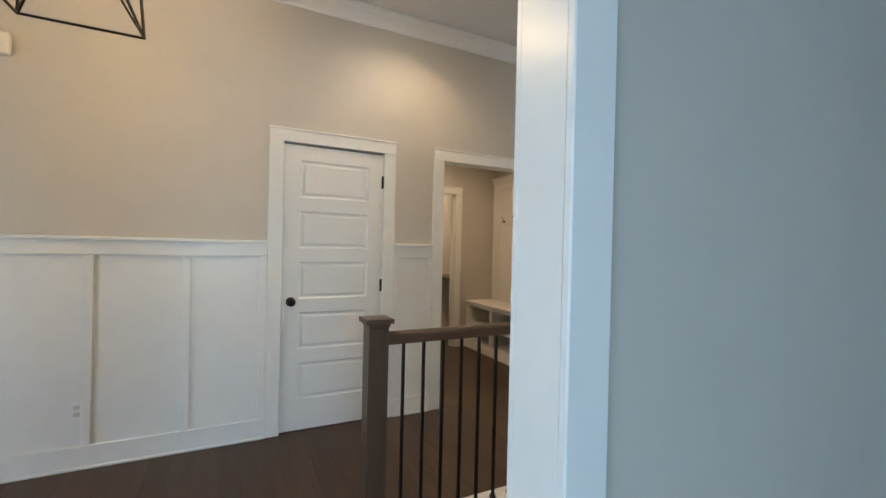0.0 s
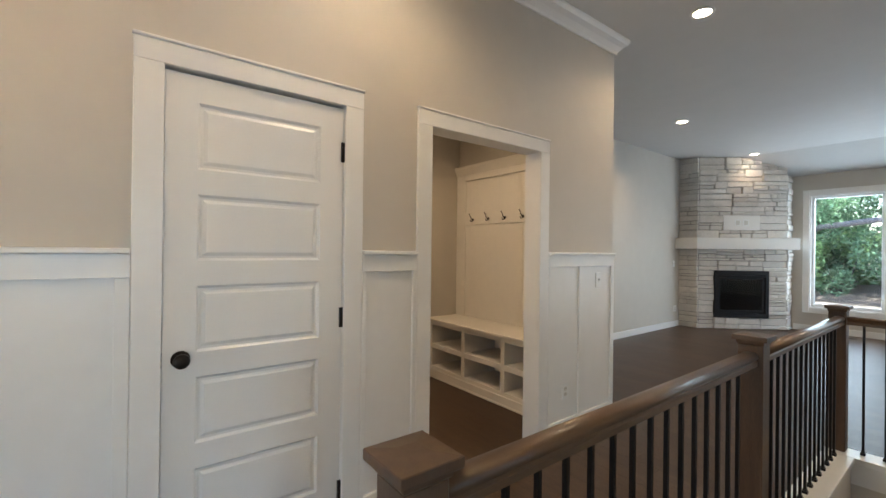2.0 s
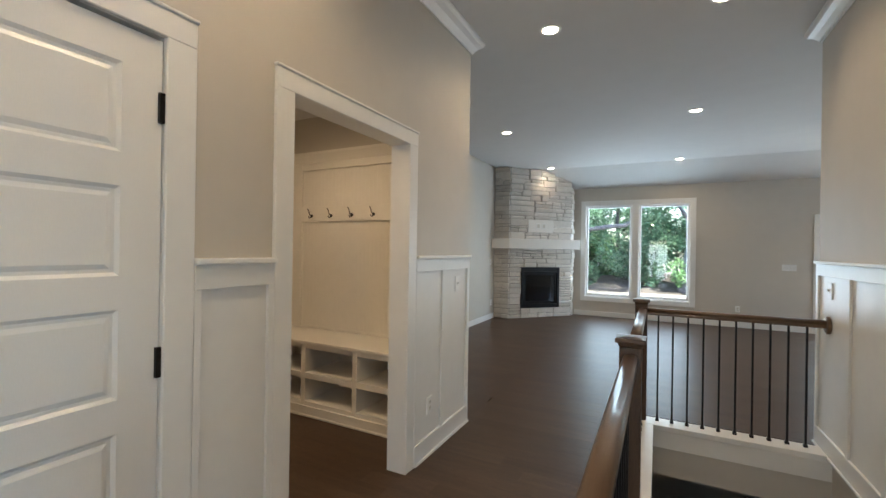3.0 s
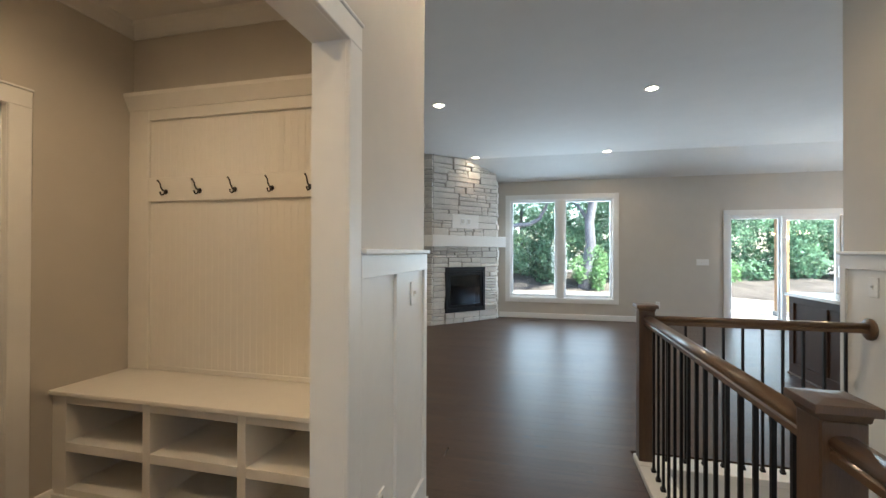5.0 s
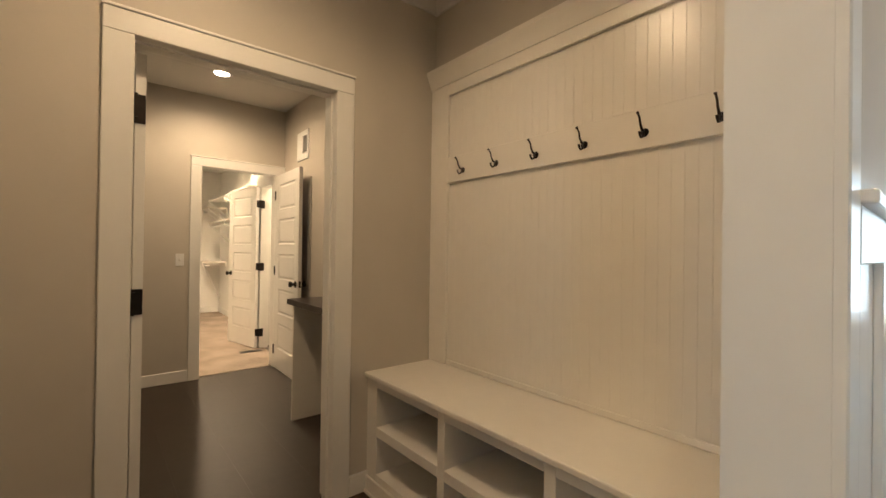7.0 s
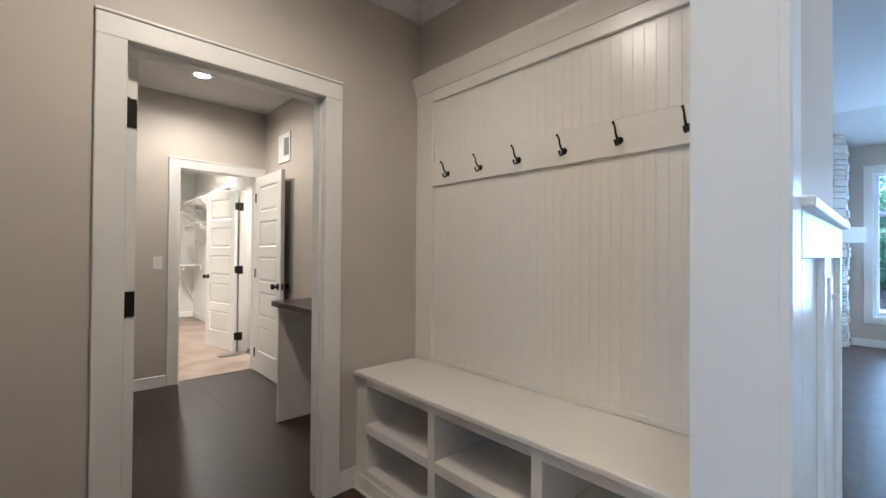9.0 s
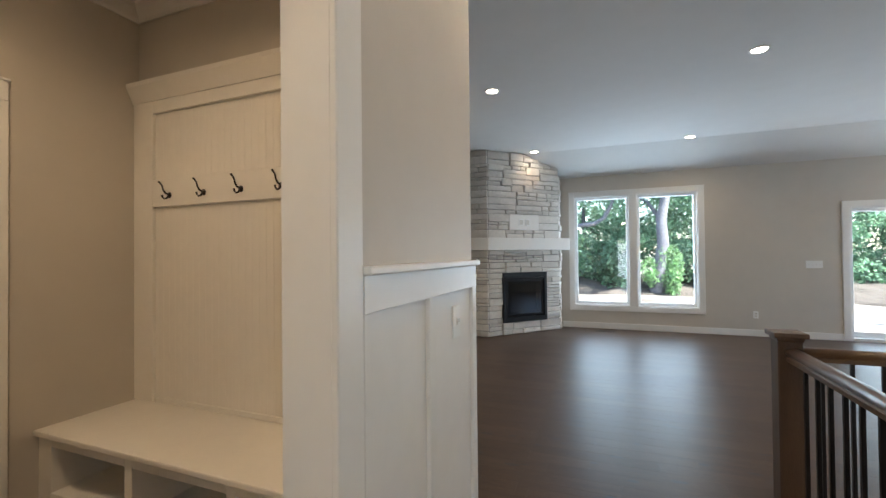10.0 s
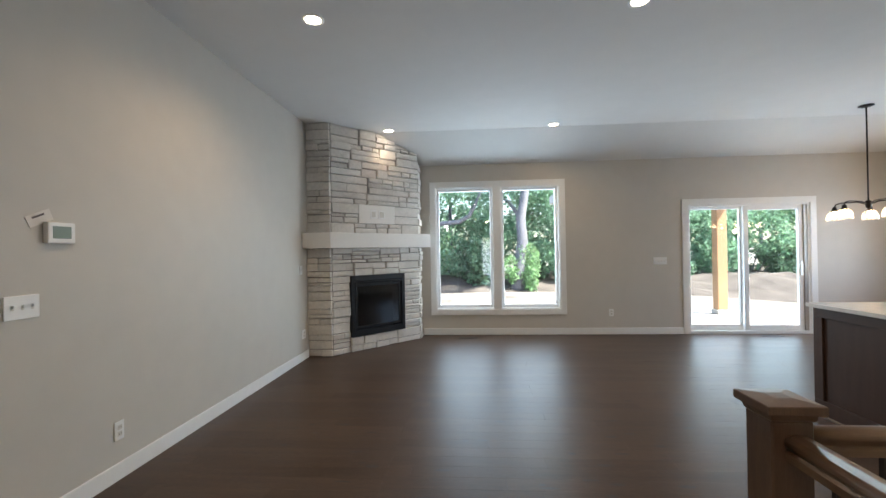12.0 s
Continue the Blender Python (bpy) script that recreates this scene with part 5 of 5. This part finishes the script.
# ---- outside ----
structure("ground", bm_boxes((10.10, 900, -900, 900, -0.9, -0.42), (-900, 10.10, -900, -4.3, -0.9, -0.42), (-900, 10.10, 13, 900, -0.9, -0.42), (-900, -3.4, -4.3, 13, -0.9, -0.42)), M_GROUND, "dry sandy bare ground behind the house", "ground")
structure("patio", bm_boxes((10.10, 14.6, -5.0, 0.6, -0.42, -0.33), bevel=0.01), M_CONC, "pale concrete patio slab", "patio")
structure("porch_roof", bm_boxes((10.10, 14.28, -3.62, 0.8, 2.55, 2.75)), M_SIDING, "plain porch roof over the patio", "porch roof")
post = thing("porch_post", "square orange cedar porch post on a stone base", "post", (14.1, -3.36, -0.33))
part("shaft", bm_boxes((13.98, 14.22, -3.48, -3.24, -0.21, 2.55), bevel=0.012), M_POST, post)
part("base", bm_boxes((13.95, 14.25, -3.51, -3.21, -0.33, -0.21), bevel=0.015), M_CONC, post, "pale square base")


def scatter_leaves(clumps, count, size, seed):
    """Many small bent leaf cards in clumps (x, y, z, rx, ry, rz), dense at the rims and uneven."""
    r = np.random.RandomState(seed)
    w = np.array([c[3] * c[4] * c[5] for c in clumps])
    idx = r.choice(len(clumps), count, p=w / w.sum())
    cl = np.array(clumps)[idx]
    d = r.normal(size=(count, 3))
    d /= np.linalg.norm(d, axis=1)[:, None]
    rad = r.uniform(0.45, 1.08, count) ** 0.6
    c = cl[:, :3] + d * cl[:, 3:] * rad[:, None]
    u = r.normal(size=(count, 3))
    u /= np.linalg.norm(u, axis=1)[:, None]
    v = np.cross(u, r.normal(size=(count, 3)))
    v /= np.linalg.norm(v, axis=1)[:, None]
    n = np.cross(u, v)
    s = size * r.uniform(0.6, 1.5, count)[:, None]
    verts = np.stack([c - u * s, c + v * s * 0.45 + n * s * 0.15, c + u * s, c - v * s * 0.45 + n * s * 0.15], 1).reshape(-1, 3)
    faces = [(4 * i, 4 * i + 1, 4 * i + 2, 4 * i + 3) for i in range(count)]
    me = bpy.data.meshes.new("leaves")
    me.from_pydata(verts.tolist(), [], faces)
    return me


def tree(label, x, y, h, spread, lean, trunk_r, leaves, seed, mat_=None, low=1.5, name="tree", leaf=0.09):
    r = random.Random(seed)
    t = thing(name, label, name, (x, y, -0.42))
    top = Vector((x + lean[0] * h, y + lean[1] * h, -0.42 + h * 0.8))
    base = Vector((x, y, -0.5))
    pts = [base.lerp(top, k / 7) + Vector((r.uniform(-1, 1), r.uniform(-1, 1), 0)) * trunk_r * 0.35 * min(1, k) for k in range(8)]
    part("trunk", bm_tube(pts, [trunk_r * (1.25 if k == 0 else 1.0 - 0.09 * k) for k in range(8)], 12), M_BARK, t, "grey tapering trunk")
    clumps = []
    for i in range(14):
        k = r.uniform(0.35, 1.0)
        p = base.lerp(top, k)
        a = r.uniform(0, 6.28)
        d = spread * r.uniform(0.35, 1.0)
        q = p + Vector((math.cos(a) * d, math.sin(a) * d, r.uniform(0.2, 1.3)))
        if q.z < low:
            q.z = low + r.uniform(0, 0.8)
        if i < 6:
            m = p.lerp(q, 0.5) + Vector((0, 0, 0.25))
            part("limb", bm_tube([p, m, q], [trunk_r * 0.38, trunk_r * 0.25, trunk_r * 0.10], 7), M_BARK, t)
        clumps.append((*q, r.uniform(0.55, 1.15) * spread * 0.5, r.uniform(0.55, 1.15) * spread * 0.5, r.uniform(0.4, 0.8) * spread * 0.45))
    me = scatter_leaves(clumps, leaves, leaf, seed)
    me.materials.append(mat_ or M_LEAF)
    cr = new("crown", me)
    cr.parent = t
    cr.matrix_parent_inverse = Matrix.Translation(-t.location)
    return t


def shrub(label, x, y, h, spread, leaves, seed, mat_):
    r = random.Random(seed)
    t = thing("shrub", label, "shrub", (x, y, -0.42))
    clumps = [(x + r.uniform(-1, 1) * spread, y + r.uniform(-1, 1) * spread, -0.42 + r.uniform(0.25, 0.9) * h, spread * r.uniform(0.3, 0.6), spread * r.uniform(0.3, 0.6), h * r.uniform(0.2, 0.4)) for _ in range(9)]
    for i in range(4):
        c = clumps[i]
        part("stem", bm_tube([(x, y, -0.45), ((x + c[0]) / 2, (y + c[1]) / 2, c[2] * 0.5), c[:3]], [0.03, 0.022, 0.008], 5), M_BARK, t)
    me = scatter_leaves(clumps, leaves, 0.09, seed)
    me.materials.append(mat_)
    cr = new("crown", me)
    cr.parent = t
    cr.matrix_parent_inverse = Matrix.Translation(-t.location)


tree("large old tree with a thick pale grey trunk", 21.6, 0.90, 9.5, 2.8, (0.02, -0.06), 0.29, 8000, 3, low=3.2)
leaning = tree("leaning grey tree with a bare crooked limb", 23.4, 6.7, 8.0, 2.8, (0.0, -0.15), 0.18, 9000, 4, M_LEAF, 1.4)
part("bare_limb", bm_tube([(23.35, 6.5, 2.1), (22.4, 5.6, 2.45), (21.8, 4.8, 2.52), (21.6, 4.1, 2.6), (21.6, 3.4, 2.66), (21.6, 2.97, 2.92), (21.6, 2.66, 3.5), (21.6, 2.45, 4.0)], [0.14, 0.12, 0.11, 0.105, 0.10, 0.095, 0.085, 0.06], 9), M_BARK, leaning, "bare crooked limb")
k = 10
for x, y, h, sp, bright in ((22.5, 3.6, 7, 2.6, 0), (23.0, -1.6, 7.5, 2.7, 0), (22.0, -5.5, 7, 2.6, 0), (23.5, -9.6, 8, 3.0, 0), (24.0, 8.4, 8, 3.0, 0), (26.5, -4.5, 9, 3.2, 0), (27.0, -13.5, 9, 3.4, 0), (27, 5.6, 9, 3.2, 1), (25.5, 13.0, 9, 3.4, 0), (22.0, -13.0, 7, 2.8, 1), (29.0, -9.0, 9.5, 3.6, 0)):
    k += 1
    tree("leafy green tree at the wood's edge", x + 2.6, y * 1.08, h + 0.6, sp * 1.1, (0, 0.02), 0.15, 7500, k, M_LEAF2 if bright else M_LEAF, 0.9)
for x, y, h, sp, bright in ((20.4, 4.4, 2.6, 1.2, 1), (20.6, 3.2, 2.2, 1.2, 0), (22.6, 4.6, 3.8, 1.6, 0), (22.8, 6.4, 3.8, 1.6, 0), (20.6, 5.6, 2.2, 1.1, 0), (20.8, 2.4, 3.0, 1.3, 0), (19.3, 0.62, 1.9, 0.62, 1), (20.8, -0.9, 2.4, 1.1, 0), (20.2, -3.4, 2.2, 1.2, 1), (20.6, -6.2, 2.6, 1.3, 0), (21.0, -8.9, 3.0, 1.4, 0), (20.2, 6.6, 2.4, 1.2, 0), (20.4, -11.4, 2.6, 1.4, 1), (22.4, 0.9, 3.6, 1.5, 0), (22.4, -3.6, 3.6, 1.5, 1), (22.2, -7.4, 3.6, 1.6, 0)):
    k += 1
    shrub("dense green shrub at the wood's edge" if not bright else "bright green bushy shrub", x + 2.6, y * 1.12, h, sp * 1.15, 5000 if sp > 0.7 else 1500, k, M_LEAF2 if bright else M_LEAF)

# low mound of loose dirt before the trees
bm = bmesh.new()
nx, ny = 14, 60
rows = []
for i in range(nx + 1):
    row = []
    for j in range(ny + 1):
        y = -18 + 36 * j / ny
        x0 = 21.0 - 4.6 * min(1, max(0, (-y - 3.5) / 4))
        x = x0 + (28 - x0) * i / nx
        e = min(1.0, i / 4)
        z = -0.44 + e * (0.60 + 0.35 * noise.noise((x * 0.5, y * 0.4, 3)) + 0.16 * noise.noise((x * 1.8, y * 1.8, 8)))
        row.append(bm.verts.new((x, y, z)))
    rows.append(row)
for i in range(nx):
    for j in range(ny):
        bm.faces.new((rows[i][j], rows[i + 1][j], rows[i + 1][j + 1], rows[i][j + 1]))
structure("ground_dirt_bank", bm, M_DIRT, "low bank of loose brown dirt before the trees", "dirt bank")


# ---- floors in pieces ----
PW = 0.127
HOLES = [(0.66, 4.20, 0.94, 2.19)]


def floor_planks():
    """Oak boards along y; those nearest the walk are parts, the rest one joined mesh."""
    base = structure("floor", bm_boxes((-3.2, -3.19, -3.2, -3.19, -0.012, -0.010)), M_FLOOR, "dark stained oak plank floor", "floor")
    zones = [(-3.2, 4.24, -3.2, 0.94 - 0.12), (-3.2, 4.36, 0.82, 3.40), (4.36, LIV_E, LIV_S, 3.40), (3.43, LIV_E, 3.40, LIV_N), (1.30, 3.31, 3.40, MUD_N + 0.06)]
    r = random.Random(11)
    pieces = []
    for zi, (x0, x1, y0, y1) in enumerate(zones):
        n = int(math.ceil((x1 - x0) / PW))
        for i in range(n):
            a, b = x0 + i * PW, min(x0 + (i + 1) * PW, x1)
            if b - a < 0.01:
                continue
            y = y0 - r.uniform(0, 1.2)
            while y < y1:
                e = y + r.uniform(0.7, 1.9)
                lo, hi = max(y, y0), min(e, y1)
                y = e
                if hi - lo < 0.02:
                    continue
                segs = [(lo, hi)]
                for hx0, hx1, hy0, hy1 in HOLES:
                    if a < hx1 and b > hx0:
                        nxt = []
                        for p, q in segs:
                            if p < hy0:
                                nxt.append((p, min(q, hy0)))
                            if q > hy1:
                                nxt.append((max(p, hy1), q))
                        segs = nxt
                for p, q in segs:
                    if q - p > 0.02:
                        pieces.append((a, b, p, q))
    near, far = [], []
    for p in pieces:
        cx, cy = (p[0] + p[1]) / 2, (p[2] + p[3]) / 2
        (near if (3.3 < cx < 7.2 and 2.2 < cy < 5.1) or (-0.6 < cx < 3.3 and 2.2 < cy < 5.3) else far).append(p)
    far += near[300:]
    near = near[:300]

    def board(p):
        a, b, c, d = p
        g, h = 0.0001, 0.0005
        z0, z1, zc = -0.017, -0.0006, 0.0
        v = [(a + g, c + g, z0), (b - g, c + g, z0), (b - g, d - g, z0), (a + g, d - g, z0), (a + g, c + g, z1), (b - g, c + g, z1), (b - g, d - g, z1), (a + g, d - g, z1),
             (a + h, c + h, zc), (b - h, c + h, zc), (b - h, d - h, zc), (a + h, d - h, zc)]
        f = [(0, 1, 5, 4), (1, 2, 6, 5), (2, 3, 7, 6), (3, 0, 4, 7), (4, 5, 9, 8), (5, 6, 10, 9), (6, 7, 11, 10), (7, 4, 8, 11), (8, 9, 10, 11)]
        return v, f
    for p in near:
        v, f = board(p)
        me = bpy.data.meshes.new("plank")
        me.from_pydata(v, [], f)
        me.materials.append(M_FLOOR)
        o = new("plank", me)
        o.parent = base
    V, F = [], []
    for p in far:
        v, f = board(p)
        F += [tuple(i + len(V) for i in q) for q in f]
        V += v
    me = bpy.data.meshes.new("planks")
    me.from_pydata(V, [], F)
    me.materials.append(M_FLOOR_J)
    o = new("planks", me)
    o.parent = base
    o["kind"] = "stuff"
    # a few dark knots let into the boards
    for i in range(100):
        x, y = r.uniform(3.6, 7.6), r.uniform(1.0, 4.8)
        if x < 4.4 and y < 2.3:
            continue
        kx, ky = r.uniform(0.008, 0.020), r.uniform(0.02, 0.06)
        bm = bmesh.new()
        ring = [bm.verts.new((x + kx * math.cos(t * 0.7854) * r.uniform(0.8, 1.2), y + ky * math.sin(t * 0.7854) * r.uniform(0.8, 1.2), 0.0006)) for t in range(8)]
        bm.faces.new(ring)
        part("knot", bm, M_KNOT, base)


floor_planks()
fb_ = bpy.data.objects["floor_back"]
for i in range(10):
    for j in range(6):
        x0, y0 = 0.60 + 0.30 * i, MUD_N + 0.06 + 0.60 * j - (0.30 if i % 2 else 0)
        x1, y1 = min(x0 + 0.30, BACK_E), min(y0 + 0.60, BACK_N + 0.06)
        y0 = max(y0, MUD_N + 0.062)
        if x1 - x0 > 0.03 and y1 - y0 > 0.03:
            part("tile", bm_boxes((x0 + 0.0003, x1 - 0.0003, y0 + 0.0003, y1 - 0.0003, -0.008, 0.0)), M_TILE, fb_)
